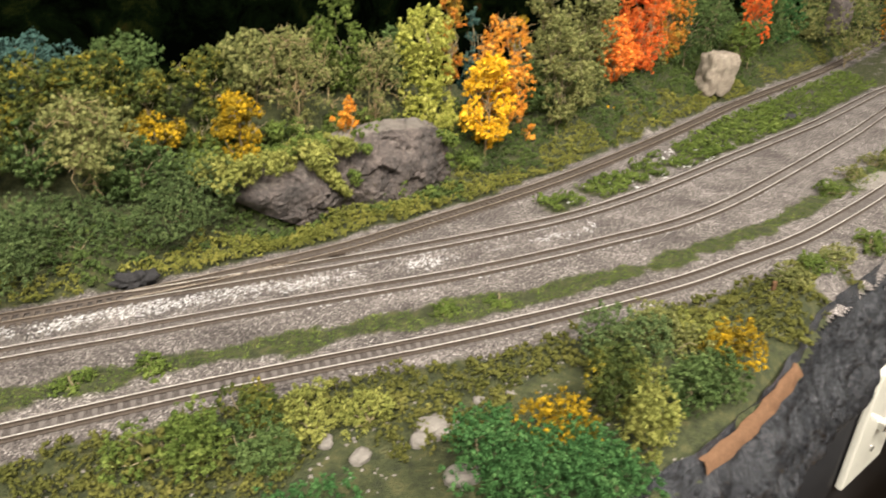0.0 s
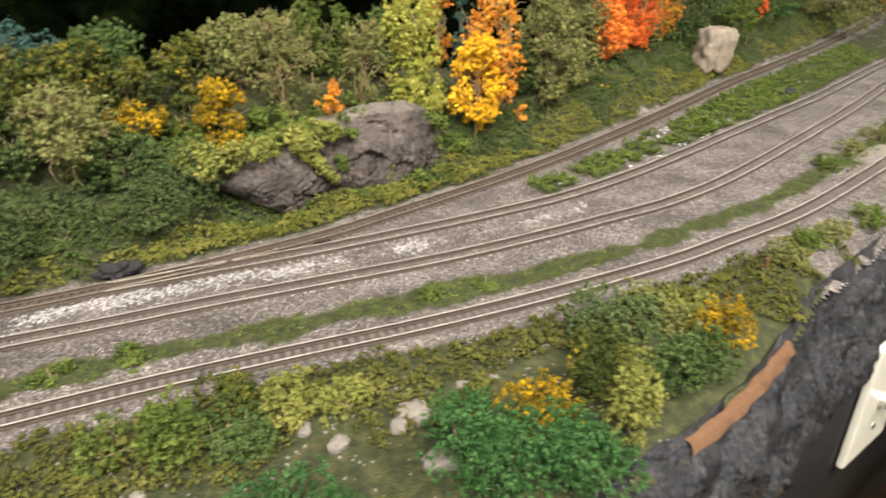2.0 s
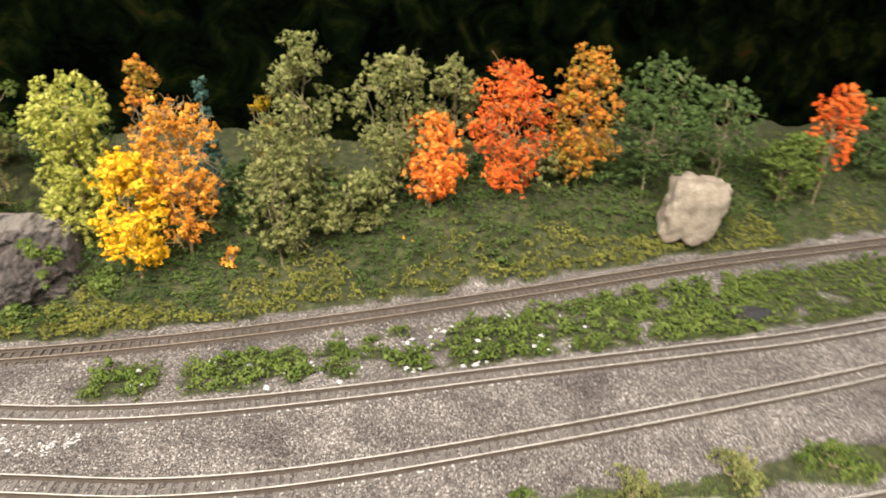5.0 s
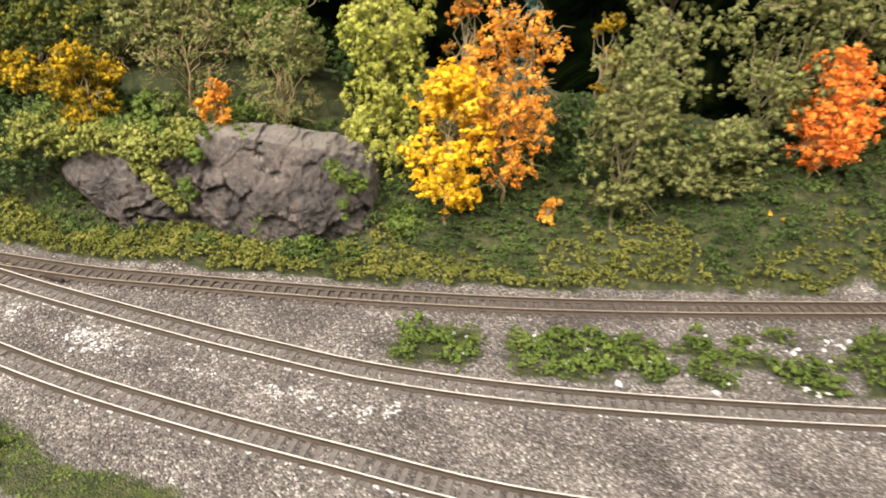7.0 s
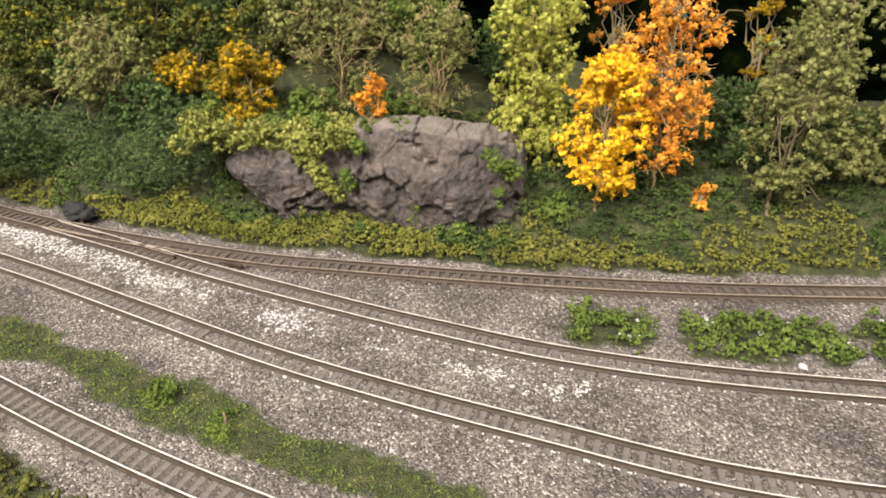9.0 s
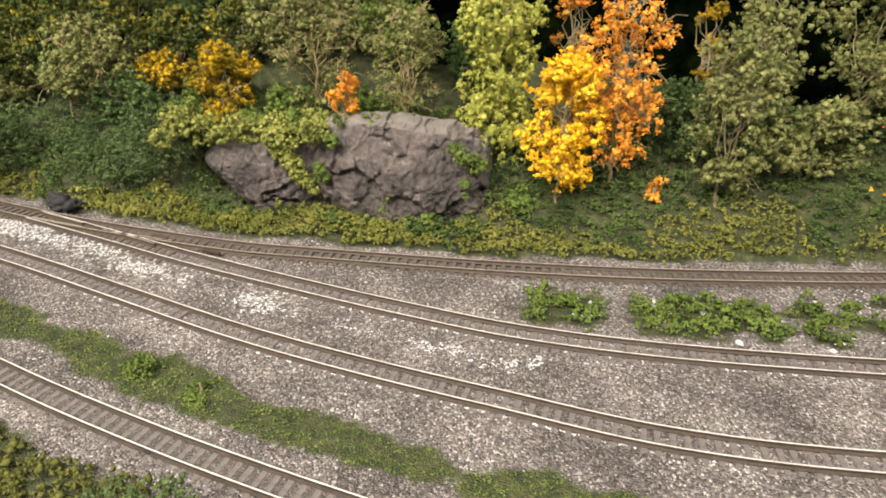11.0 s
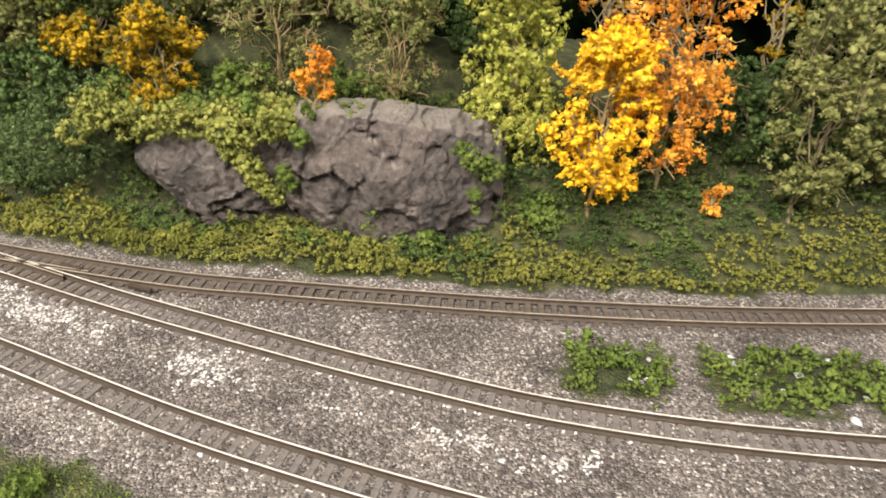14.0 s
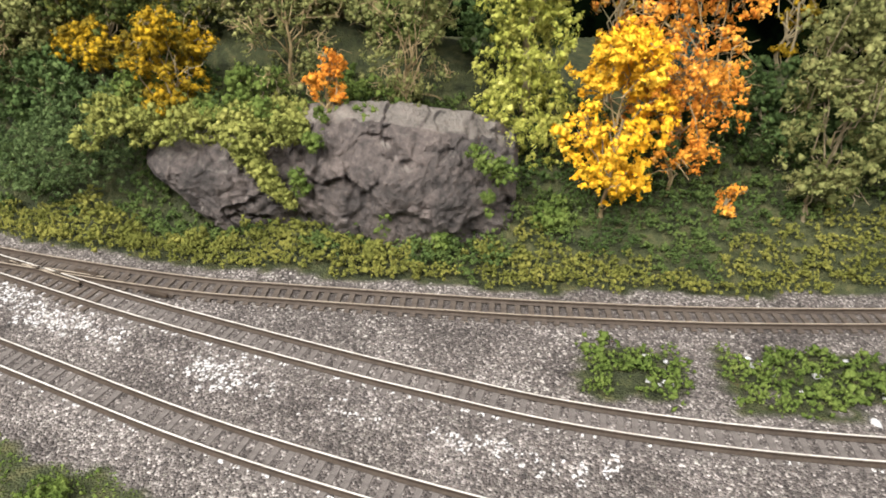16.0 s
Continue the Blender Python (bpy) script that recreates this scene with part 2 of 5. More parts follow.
def backdrop_material():
    m, nodes, links, bsdf = material("painted_forest", 0.9)
    a = noise_tex(nodes, links, 22.0, 8.0, 0.7, 0.6)
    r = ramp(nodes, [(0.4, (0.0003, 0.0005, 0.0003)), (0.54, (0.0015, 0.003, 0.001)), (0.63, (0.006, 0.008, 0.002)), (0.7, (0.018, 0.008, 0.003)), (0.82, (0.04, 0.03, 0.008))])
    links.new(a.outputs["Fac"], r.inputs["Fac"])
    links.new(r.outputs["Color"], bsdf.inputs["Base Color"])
    return m


BACKDROP = backdrop_material()

# ---- mesh helpers ----


def mesh_object(name, verts, faces, mat, parent=None, label="", smooth=False):
    me = bpy.data.meshes.new(name)
    verts = np.asarray(verts, np.float32)
    faces = np.asarray(faces, np.int32)
    k = faces.shape[1]
    me.vertices.add(len(verts))
    me.vertices.foreach_set("co", verts.ravel())
    me.loops.add(faces.size)
    me.loops.foreach_set("vertex_index", faces.ravel())
    me.polygons.add(len(faces))
    me.polygons.foreach_set("loop_start", np.arange(0, faces.size, k, dtype=np.int32))
    me.update(calc_edges=True)
    if smooth:
        me.polygons.foreach_set("use_smooth", np.ones(len(faces), bool))
    me.materials.append(mat)
    ob = new(name, me)
    if parent is not None:
        ob.parent = parent
    if label:
        ob["label"] = label
    return ob


def part(name, bm, mat, parent, label=""):
    """One bmesh as one mesh object under a thing or a part."""
    me = bpy.data.meshes.new(name)
    bm.normal_update()
    bm.to_mesh(me)
    bm.free()
    me.materials.append(mat)
    ob = new(name, me)
    ob.parent = parent
    if label:
        ob["label"] = label
    return ob


def thing(name, place, label, category, group="", kind="", turn=0.0):
    ob = new(name)
    ob.empty_display_size = 0.01
    ob.matrix_world = pose(*place, 0, 0, turn)
    return tagged(ob, label, category, group, kind)


def box_bm(sx, sy, sz, centre=(0, 0, 0), bevel=0.0):
    bm = bmesh.new()
    bmesh.ops.create_cube(bm, size=1.0, matrix=Matrix.Translation(centre) @ Matrix.Diagonal((sx, sy, sz, 1)))
    if bevel:
        bmesh.ops.bevel(bm, geom=bm.edges[:], offset=bevel, segments=2, affect="EDGES", profile=0.5)
    return bm


def cyl_bm(r, depth, m=Matrix.Identity(4), r2=None, seg=16):
    bm = bmesh.new()
    bmesh.ops.create_cone(bm, cap_ends=True, segments=seg, radius1=r, radius2=r if r2 is None else r2, depth=depth, matrix=m)
    return bm


def smooth_line(points, step=0.004):
    """A Catmull-Rom curve through points, at even steps."""
    p = np.array(points, float)
    p = np.vstack([2 * p[0] - p[1], p, 2 * p[-1] - p[-2]])
    out = []
    for i in range(1, len(p) - 2):
        for u in np.linspace(0, 1, 24, endpoint=False):
            out.append(0.5 * (2 * p[i] + (p[i + 1] - p[i - 1]) * u + (2 * p[i - 1] - 5 * p[i] + 4 * p[i + 1] - p[i + 2]) * u**2 + (3 * p[i] - p[i - 1] - 3 * p[i + 1] + p[i + 2]) * u**3))
    out = np.array(out + [p[-2]])
    along = np.r_[0, np.cumsum(np.linalg.norm(np.diff(out, axis=0), axis=1))]
    at = np.arange(0, along[-1], step)
    return np.stack([np.interp(at, along, out[:, k]) for k in range(out.shape[1])], 1)


def normals_2d(line):
    t = np.gradient(line, axis=0)
    t /= np.linalg.norm(t, axis=1)[:, None]
    return t, np.stack([-t[:, 1], t[:, 0]], 1)


def distance(points, line):
    """Distance from a line, with its sign: positive on the line's left."""
    a, b = line[:-1], line[1:]
    best, side = np.full(len(points), 9.0), np.zeros(len(points))
    for p0, p1 in zip(a, b):
        d = p1 - p0
        u = np.clip(((points - p0) @ d) / (d @ d), 0, 1)
        off = points - p0 - u[:, None] * d
        far = np.hypot(off[:, 0], off[:, 1])
        near = far < best
        best = np.where(near, far, best)
        side = np.where(near, np.sign(d[0] * off[:, 1] - d[1] * off[:, 0]), side)
    return best * side


def value_noise(points, size, seed):
    """Smooth noise in 2D, about -1 to 1."""
    rng = np.random.default_rng(seed)
    table = rng.uniform(-1, 1, (64, 64))
    p = points / size
    i = np.floor(p).astype(int)
    f = p - i
    f = f * f * (3 - 2 * f)
    g = lambda a, b: table[(i[:, 0] + a) % 64, (i[:, 1] + b) % 64]
    return (g(0, 0) * (1 - f[:, 0]) + g(1, 0) * f[:, 0]) * (1 - f[:, 1]) + (g(0, 1) * (1 - f[:, 0]) + g(1, 1) * f[:, 0]) * f[:, 1]


# ---- the plan: centre lines of the four tracks, the layout's front edge ----
LINE_A = smooth_line([(-.62, .165), (-.5, .215), (-.35, .272), (-.226, .324), (-.176, .347), (-.121, .377), (-.058, .417), (-.02, .447), (.02, .480), (.06, .514), (.112, .562), (.173, .625), (.253, .713), (.355, .828), (.479, .955), (.61, 1.095), (.75, 1.26), (.9, 1.45)])
LINE_B = smooth_line([(-.2, .3352), (-.176, .3463), (-.119, .3705), (-.055, .397), (.016, .430), (.056, .450), (.099, .4735), (.148, .508), (.206, .557), (.279, .624), (.374, .710), (.42, .752), (.503, .836), (.59, .922), (.692, 1.0), (.844, 1.09), (1.0, 1.16), (1.3, 1.25), (1.6, 1.3)])
LINE_C = smooth_line([(-.62, .115), (-.5, .165), (-.35, .23), (-.206, .292), (-.159, .311), (-.107, .333), (-.05, .3555), (.017, .382), (.07, .407), (.123, .435), (.18, .467), (.236, .511), (.314, .586), (.427, .700), (.506, .785), (.567, .85), (.64, .935), (.70, .995)])
LINE_D = smooth_line([(-.6, .04), (-.45, .11), (-.3, .18), (-.171, .237), (-.11, .264), (-.05, .288), (.013, .312), (.08, .341), (.153, .377), (.197, .404), (.25, .438), (.3, .478), (.376, .545), (.449, .614), (.519, .677), (.605, .755), (.714, .856), (.833, .938), (.932, .985), (1.2, 1.08), (1.6, 1.18)])
EDGE = smooth_line([(-.7, -.09), (-.5, .0), (-.3, .07), (-.1, .12), (.02, .165), (.106, .227), (.148, .26), (.197, .311), (.223, .345), (.264, .384), (.384, .487), (.457, .545), (.54, .597), (.63, .638), (.75, .70), (.95, .80), (1.25, .88), (1.7, .93)], 0.006)


X0, Y0, CELL = -0.72, -0.12, 0.006
GX, GY = np.meshgrid(np.arange(X0, 1.66, CELL), np.arange(Y0, 1.78, CELL))
FIELD = {k: distance(np.stack([GX.ravel(), GY.ravel()], 1), q[::3]).reshape(GX.shape)
         for k, q in (("A", LINE_A), ("B", LINE_B), ("C", LINE_C), ("D", LINE_D), ("E", EDGE))}


def off(points, key):
    """Signed distance from a track (A to D) or the edge (E), read from a grid."""
    u = np.clip((points[:, 0] - X0) / CELL, 0, GX.shape[1] - 1.001)
    v = np.clip((points[:, 1] - Y0) / CELL, 0, GX.shape[0] - 1.001)
    i, j = u.astype(int), v.astype(int)
    fu, fv, g = u - i, v - j, FIELD[key]
    return (g[j, i] * (1 - fu) + g[j, i + 1] * fu) * (1 - fv) + (g[j + 1, i] * (1 - fu) + g[j + 1, i + 1] * fu) * fv


def height(points):
    """Height of the bare ground at points of the plan."""
    d = off(points, "A")
    x = points[:, 0]
    right = np.clip((x + 0.14) / 0.18, 0, 1)
    slope = 0.74 * (1 - right) + 0.95 * right + 0.35 * np.clip((x - 0.14) / 0.05, 0, 1) - 0.5 * np.clip((x - 0.26) / 0.05, 0, 1)
    crest = 0.135 * (1 - right) + 0.082 * right
    rocky = np.clip((x + 0.19) / 0.03, 0, 1) * np.clip((0.035 - x) / 0.03, 0, 1)
    foot = 0.0165 + 0.034 * rocky + 0.016 * np.clip((x - 0.01) / 0.02, 0, 1) * np.clip((0.15 - x) / 0.1, 0, 1)
    z = np.minimum((slope + 0.35 * rocky) * np.clip(np.minimum(d, crest) - foot, 0, 1), 0.056 + 0.03 * (1 - right)) - 0.9 * np.clip(d - crest - 0.02, 0, 0.06)
    z += np.clip(d / 0.05, 0, 1) * 0.006 * value_noise(points, 0.05, 3)
    front = off(points, "E")
    z += 0.0018 * value_noise(points, 0.018, 5) * np.clip((np.abs(d) - 0.01) / 0.02, 0, 1) * (d > 0)
    fd = -off(points, "D")
    z += np.clip((fd - 0.02) / 0.03, 0, 1) * (0.003 * value_noise(points, 0.03, 8) - 0.002)
    return z - 0.012 * np.clip(1 - front / 0.02, 0, 1) ** 2


def turf_mask(p):
    """1 where turf and soil lie, 0 on ballast."""
    n = 0.006 * value_noise(p, 0.02, 11) + 0.003 * value_noise(p, 0.007, 12)
    dA, dB, dC, dD = (off(p, q) for q in "ABCD")
    back = dA + 0.5 * n > 0.0162
    between = (dA < -0.02 + 0.3 * n) & (dB > 0.0135 - 0.4 * n) & (p[:, 0] + p[:, 1] > 0.55)
    between &= value_noise(p, 0.014, 31) + 0.5 * value_noise(p, 0.005, 32) > np.where(p[:, 0] < 0.26, -0.1, -0.7)
    strip = (np.abs(dD - 0.026) < 0.0085 + n) & (p[:, 0] < 0.72)
    reach = np.where(p[:, 0] < 0.16, 0.0185, 0.021)
    front = dD + n < -reach
    bare = (p[:, 0] > 0.24) & (n < 0.0035) & (dD < -0.005)
    return back.astype(float), between.astype(float), strip.astype(float), (front & ~bare).astype(float)


def build_ground():
    xs, ys = np.arange(-0.7, 1.62, 0.004), np.arange(-0.1, 1.75, 0.004)
    gx, gy = np.meshgrid(xs, ys)
    p = np.stack([gx.ravel(), gy.ravel()], 1)
    inside = off(p, "E") > -0.004
    keep = inside & (off(p, "A") < 0.33)
    z = height(p)
    cells = np.arange(len(p)).reshape(gx.shape)
    quads = np.stack([cells[:-1, :-1], cells[:-1, 1:], cells[1:, 1:], cells[1:, :-1]], -1).reshape(-1, 4)
    quads = quads[keep[quads].all(1)]
    used, index = np.unique(quads, return_inverse=True)
    ob = mesh_object("ground", np.c_[p[used], z[used]], index.reshape(-1, 4), GROUND, smooth=True)
    mask = np.clip(sum(turf_mask(p[used])), 0, 1)
    layer = ob.data.attributes.new("turf", "FLOAT", "POINT")
    layer.data.foreach_set("value", mask.astype(np.float32))
    soot = np.zeros(len(used))
    for line, amount in (("A", 0.6), ("B", 0.2), ("C", 0.15), ("D", 0.8)):
        d = np.abs(off(p[used], line))
        soot = np.maximum(soot, amount * np.clip((0.0095 - d) / 0.005, 0, 1))
    layer = ob.data.attributes.new("soot", "FLOAT", "POINT")
    layer.data.foreach_set("value", soot.astype(np.float32))
    return tagged(ob, "grey ballast yard and soil base of the model layout", "ground", kind="structure")


build_ground()

# ---- backdrop and room ----


def slab(name, a, b, z0, z1, thick, mat, label, category="wall"):
    a, b = Vector((*a, 0)), Vector((*b, 0))
    d = b - a
    bm = box_bm(d.length, thick, z1 - z0)
    me = bpy.data.meshes.new(name)
    bm.to_mesh(me)
    bm.free()
    me.materials.append(mat)
    ob = new(name, me)
    mid = (a + b) / 2
    ob.matrix_world = pose(mid.x, mid.y, (z0 + z1) / 2, 0, 0, math.degrees(math.atan2(d.y, d.x)))
    return tagged(ob, label, category, kind="structure")


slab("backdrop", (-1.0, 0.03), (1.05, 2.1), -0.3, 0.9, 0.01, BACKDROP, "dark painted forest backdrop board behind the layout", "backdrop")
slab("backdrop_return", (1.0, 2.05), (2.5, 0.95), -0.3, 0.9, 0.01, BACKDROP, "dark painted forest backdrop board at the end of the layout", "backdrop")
slab("wall_east", (2.6, -1.6), (2.6, 2.6), -1.0, 1.4, 0.1, PLASTER, "plain painted room wall")
slab("wall_west", (-1.7, -1.6), (-1.7, 2.6), -1.0, 1.4, 0.1, PLASTER, "plain painted room wall")
slab("wall_south", (-1.7, -1.6), (2.6, -1.6), -1.0, 1.4, 0.1, PLASTER, "plain painted room wall")
slab("wall_north", (-1.7, 2.6), (2.6, 2.6), -1.0, 1.4, 0.1, PLASTER, "plain painted room wall")
for nm, z, mt, lb in (("floor", -1.05, CARPET, "brown carpeted room floor in shadow"), ("ceiling", 1.45, PLASTER, "plain room ceiling")):
    bm = box_bm(4.4, 4.3, 0.1, (0.45, 0.5, z))
    me = bpy.data.meshes.new(nm)
    bm.to_mesh(me)
    bm.free()
    me.materials.append(mt)
    tagged(new(nm, me), lb, nm, kind="structure")

# ---- tracks ----
GAUGE = 0.0092
rng = np.random.default_rng(7)


def rail_mesh(line, offset, z0=0.0, height_=0.0021):
    """A rail: foot, web and head swept along the line."""
    t, n = normals_2d(line)
    base = line + n * offset
    prof = [(-0.0009, 0), (-0.0009, 0.0003), (-0.0003, 0.0006), (-0.0003, 0.0014), (-0.00042, 0.0017), (-0.00042, 0.0021), (-0.0003, 0.0022),
            (0.0003, 0.0022), (0.00042, 0.0021), (0.00042, 0.0017), (0.0003, 0.0014), (0.0003, 0.0006), (0.0009, 0.0003), (0.0009, 0)]
    k = len(prof)
    v = np.concatenate([np.c_[base + n * a, np.full(len(base), z0 + b)] for a, b in prof])
    m = len(base)
    i = np.arange(m - 1)
    f = np.concatenate([np.stack([j * m + i, (j + 1) * m + i, (j + 1) * m + i + 1, j * m + i + 1], 1) for j in range(k - 1)])
    head = np.zeros(len(f), np.int32)
    head[6 * (m - 1):7 * (m - 1)] = 1
    return v, f[:, ::-1], head


def add_rail(parent, line, offset, name="rail", head_mat=None):
    v, f, head = rail_mesh(line, offset, 0.0006)
    ob = mesh_object(name, v, f, RAIL, parent)
    ob.data.materials.append(head_mat or RAILHEAD)
    ob.data.polygons.foreach_set("material_index", head)
    return ob


tie_bm = box_bm(0.0023, 0.0155, 0.0013, bevel=0.00018)
tie_me = bpy.data.meshes.new("tie")
tie_bm.to_mesh(tie_me)
tie_bm.free()
tie_me.materials.append(TIE)
tie_grey = tie_me.copy()
tie_grey.materials.clear()
tie_grey.materials.append(TIE_GREY)


def build_track(label, line, spacing=0.0052, skip=None, z_tie=-0.0003, ties_of=tie_grey, head_mat=None):
    ob = thing("railway_track", (0, 0, 0), label, "model track", "tracks of the yard")
    for side in (-1, 1):
        add_rail(ob, line, side * (GAUGE / 2 + 0.0004), head_mat=head_mat)
    ties = smooth_line(line[::4], spacing)
    t, _ = normals_2d(ties)
    for (x, y), (tx, ty) in zip(ties, t):
        if skip is not None and skip(x, y):
            continue
        tie = new("tie", ties_of)
        tie.parent = ob
        tie.matrix_basis = pose(x + rng.normal(0, .0002), y + rng.normal(0, .0002), z_tie + rng.normal(0, .0001), 0, 0, math.degrees(math.atan2(ty, tx)) + rng.normal(0, 1.2))
    return ob


build_track("rusty brown main track curving past the rock", LINE_A[(LINE_A[:, 0] > -0.5) & (LINE_A[:, 1] < 1.4)], z_tie=0.0002, ties_of=tie_me, head_mat=DULLHEAD)
build_track("weathered siding track leaving the main through a turnout", LINE_B[(LINE_B[:, 0] > -0.172) & (LINE_B[:, 0] < 1.3)], skip=lambda x, y: x < -0.09)
build_track("weathered yard track with bright railheads", LINE_C[LINE_C[:, 0] > -0.5])
build_track("brown front track with bright railheads", LINE_D[(LINE_D[:, 0] > -0.5) & (LINE_D[:, 0] < 1.3)], z_tie=-0.00045)

# ---- the turnout ----


def sub_line(line, x0, x1):
    return line[(line[:, 0] >= x0) & (line[:, 0] <= x1)]


turnout = thing("turnout", (0, 0, 0), "rusty turnout with guard rails, frog and switch ties", "track switch")
for line, side in ((LINE_A, -1), (LINE_B, 1)):
    add_rail(turnout, sub_line(line, -0.125, -0.085), side * (GAUGE / 2 - 0.0012), "guard_rail", DULLHEAD)
add_rail(turnout, sub_line(LINE_A, -0.17, -0.135), -(GAUGE / 2 - 0.0006), "switch_point", DULLHEAD)
add_rail(turnout, sub_line(LINE_B, -0.17, -0.135), GAUGE / 2 - 0.0006, "switch_point", DULLHEAD)
for i, (x, y) in enumerate(smooth_line(sub_line(LINE_B, -0.16, -0.06)[::4], 0.0052)):
    w = 0.017 + 0.011 * i / 22
    part("switch_tie", box_bm(0.0023, w, 0.0012, bevel=0.00015), TIE, turnout).matrix_basis = pose(x - 0.002, y + 0.0035, 0.0, 0, 0, 25)
for x, y in ((-.092, .392), (-.058, .406)):
    part("rail_joint", box_bm(0.011, 0.0016, 0.0016, (0, 0, 0.0016), 0.0002), RAIL, turnout).matrix_basis = pose(x, y, 0.001, 0, 0, 26)

# ---- loose rock ----


def rock(name, place, size, turn, mat, seed, label, category, cuts=14, rough=0.16, square=4.0, lean=0.0, group=""):
    """A weathered block: a rounded box broken by ridges, ledges and facets."""
    bm = bmesh.new()
    bmesh.ops.create_cube(bm, size=2.0)
    bmesh.ops.subdivide_edges(bm, edges=bm.edges[:], cuts=cuts, use_grid_fill=True)
    shift = Vector((seed * 3.1, seed * 1.7, seed * 0.9))
    sx, sy, sz = size
    for v in bm.verts:
        p = v.co.copy()
        r = (abs(p.x) ** square + abs(p.y) ** square + abs(p.z) ** square) ** (1 / square)
        p /= r
        n = p.normalized()
        q = Vector((p.x * sx, p.y * sy, p.z * sz)) / max(size)
        big = noise.noise(q * 1.7 + shift) * 1.3
        near = noise.voronoi(Vector((q.x * 1.5 + q.z * 0.7, q.y * 1.6, q.z * 1.9 - q.x * 0.7)) + shift)[0]
        split = min(near[1] - near[0], 0.45)
        small = noise.voronoi(q * 4.6 + shift)[0]
        chip = min(small[1] - small[0], 0.4)
        ledge = noise.ridged_multi_fractal(Vector((q.x * 1.2, q.y * 1.2, q.z * 2.4 - q.x * 1.1)) + shift, 1.0, 2.1, 2, 1.0, 2.0) - 1.1
        fine = noise.fractal(q * 13 + shift, 1.0, 2.0, 4)
        p += n * rough * (0.55 * big + 1.7 * split + 0.6 * chip + 0.12 * ledge + 0.06 * fine - 0.55)
        v.co = (p.x * sx + lean * p.z * sy, p.y * sy, p.z * sz)
    bm.normal_update()
    me = bpy.data.meshes.new(name)
    bm.to_mesh(me)
    bm.free()
    me.materials.append(mat)
    me.polygons.foreach_set("use_smooth", np.ones(len(me.polygons), bool))
    ob = new(name, me)
    ob.matrix_world = pose(*place, 0, 0, turn)
    return tagged(ob, label, category, group)



def on_rock(s, c):
    """Plan of a place s along the rock face and c behind the track."""
    return 0.77 * s - 0.64 * c, 0.64 * s + 0.77 * c


def crag(q, grain):
    """Broken facets: each cell is a tilted plane of its own, with a step at its rim."""
    d, at = noise.voronoi(q / grain)
    tilt = noise.cell_vector(at[0] * 7.3) * 2 - Vector((1, 1, 1))
    near = Vector(at[0])
    return tilt.dot(q / grain - near) * 0.85 + 0.3 * tilt.z


def outcrop(label, top, foot, face, back, seed, cols=150, front_rows=70, back_rows=26, cracks=()):
    """A cast rock: a broken face rising to a crest, then falling back into the bank. The profiles are (s, value) pairs.
    """
    read = lambda pairs, s: float(np.interp(s, [a for a, _ in pairs], [b for _, b in pairs]))
    s0, s1 = top[0][0], top[-1][0]
    shift = Vector((seed * 3.1, seed * 1.7, seed * 0.9))
    mid = Vector((*on_rock((s0 + s1) / 2, 0.41), 0.0))
    v = []
    for i in range(cols):
        u = i / (cols - 1)
        s = s0 + (s1 - s0) * u
        zt, zf, cf = read(top, s) - 0.0025, read(foot, s), read(face, s)
        end = 1 - abs(2 * u - 1) ** 16
        for k in range(front_rows + back_rows):
            if k < front_rows:
                w = k / (front_rows - 1)
                z, c = zf + (zt - zf) * w, cf + 0.011 * w**3 + 0.004 * (1 - w) ** 2 - 0.005 * math.sin(3.1 * w)
            else:
                w = (k - front_rows + 1) / back_rows
                z, c = zt + 0.003 * min(1, w / 0.4) - (zt + 0.01) * max(0, w - 0.55) / 0.45, cf + 0.011 + back * w
            c += 0.010 * (1 - end)
            q = Vector((s + 0.25 * z, c * 0.6, z - 0.35 * s)) + shift
            warp = Vector((noise.noise(q * 70), noise.noise(q * 70 + Vector((5, 0, 0))), noise.noise(q * 70 + Vector((0, 9, 0))))) * 0.004
            rough = 0.0062 * crag(q + warp, 0.03) + 0.0028 * crag(q + warp * 0.6, 0.012) + 0.0011 * crag(q + warp * 0.3, 0.005) + 0.0007 * noise.fractal(q * 260, 0.9, 2.1, 4) + 0.0022 * noise.noise(q * 60)
            for (a, za), (b, zb) in cracks:
                t = max(0.0, min(1.0, ((s - a) * (b - a) + (z - za) * (zb - za)) / ((b - a) ** 2 + (zb - za) ** 2)))
                far = math.hypot(s - a - t * (b - a), z - za - t * (zb - za)) + 0.0012 * noise.noise(q * 300)
                rough -= 0.0042 * max(0.0, 1 - far / 0.0026)
            c -= rough * (1 if k < front_rows else 0.25)
            z += rough * (0.2 if k < front_rows else 0.4)
            x, y = on_rock(s + 0.3 * rough, c)
            v.append((x - mid.x, y - mid.y, z))
    n = front_rows + back_rows
    idx = np.arange(cols * n).reshape(cols, n)
    f = np.stack([idx[:-1, :-1], idx[1:, :-1], idx[1:, 1:], idx[:-1, 1:]], -1).reshape(-1, 4)
    caps = []
    for row in (idx[0], idx[-1][::-1]):
        h = n // 2
        caps += [(row[k], row[k + 1], row[n - 2 - k], row[n - 1 - k]) for k in range(h - 1)]
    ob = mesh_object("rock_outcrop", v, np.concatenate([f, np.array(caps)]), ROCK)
    ob.matrix_world = pose(*mid)
    return tagged(ob, label, "rock")


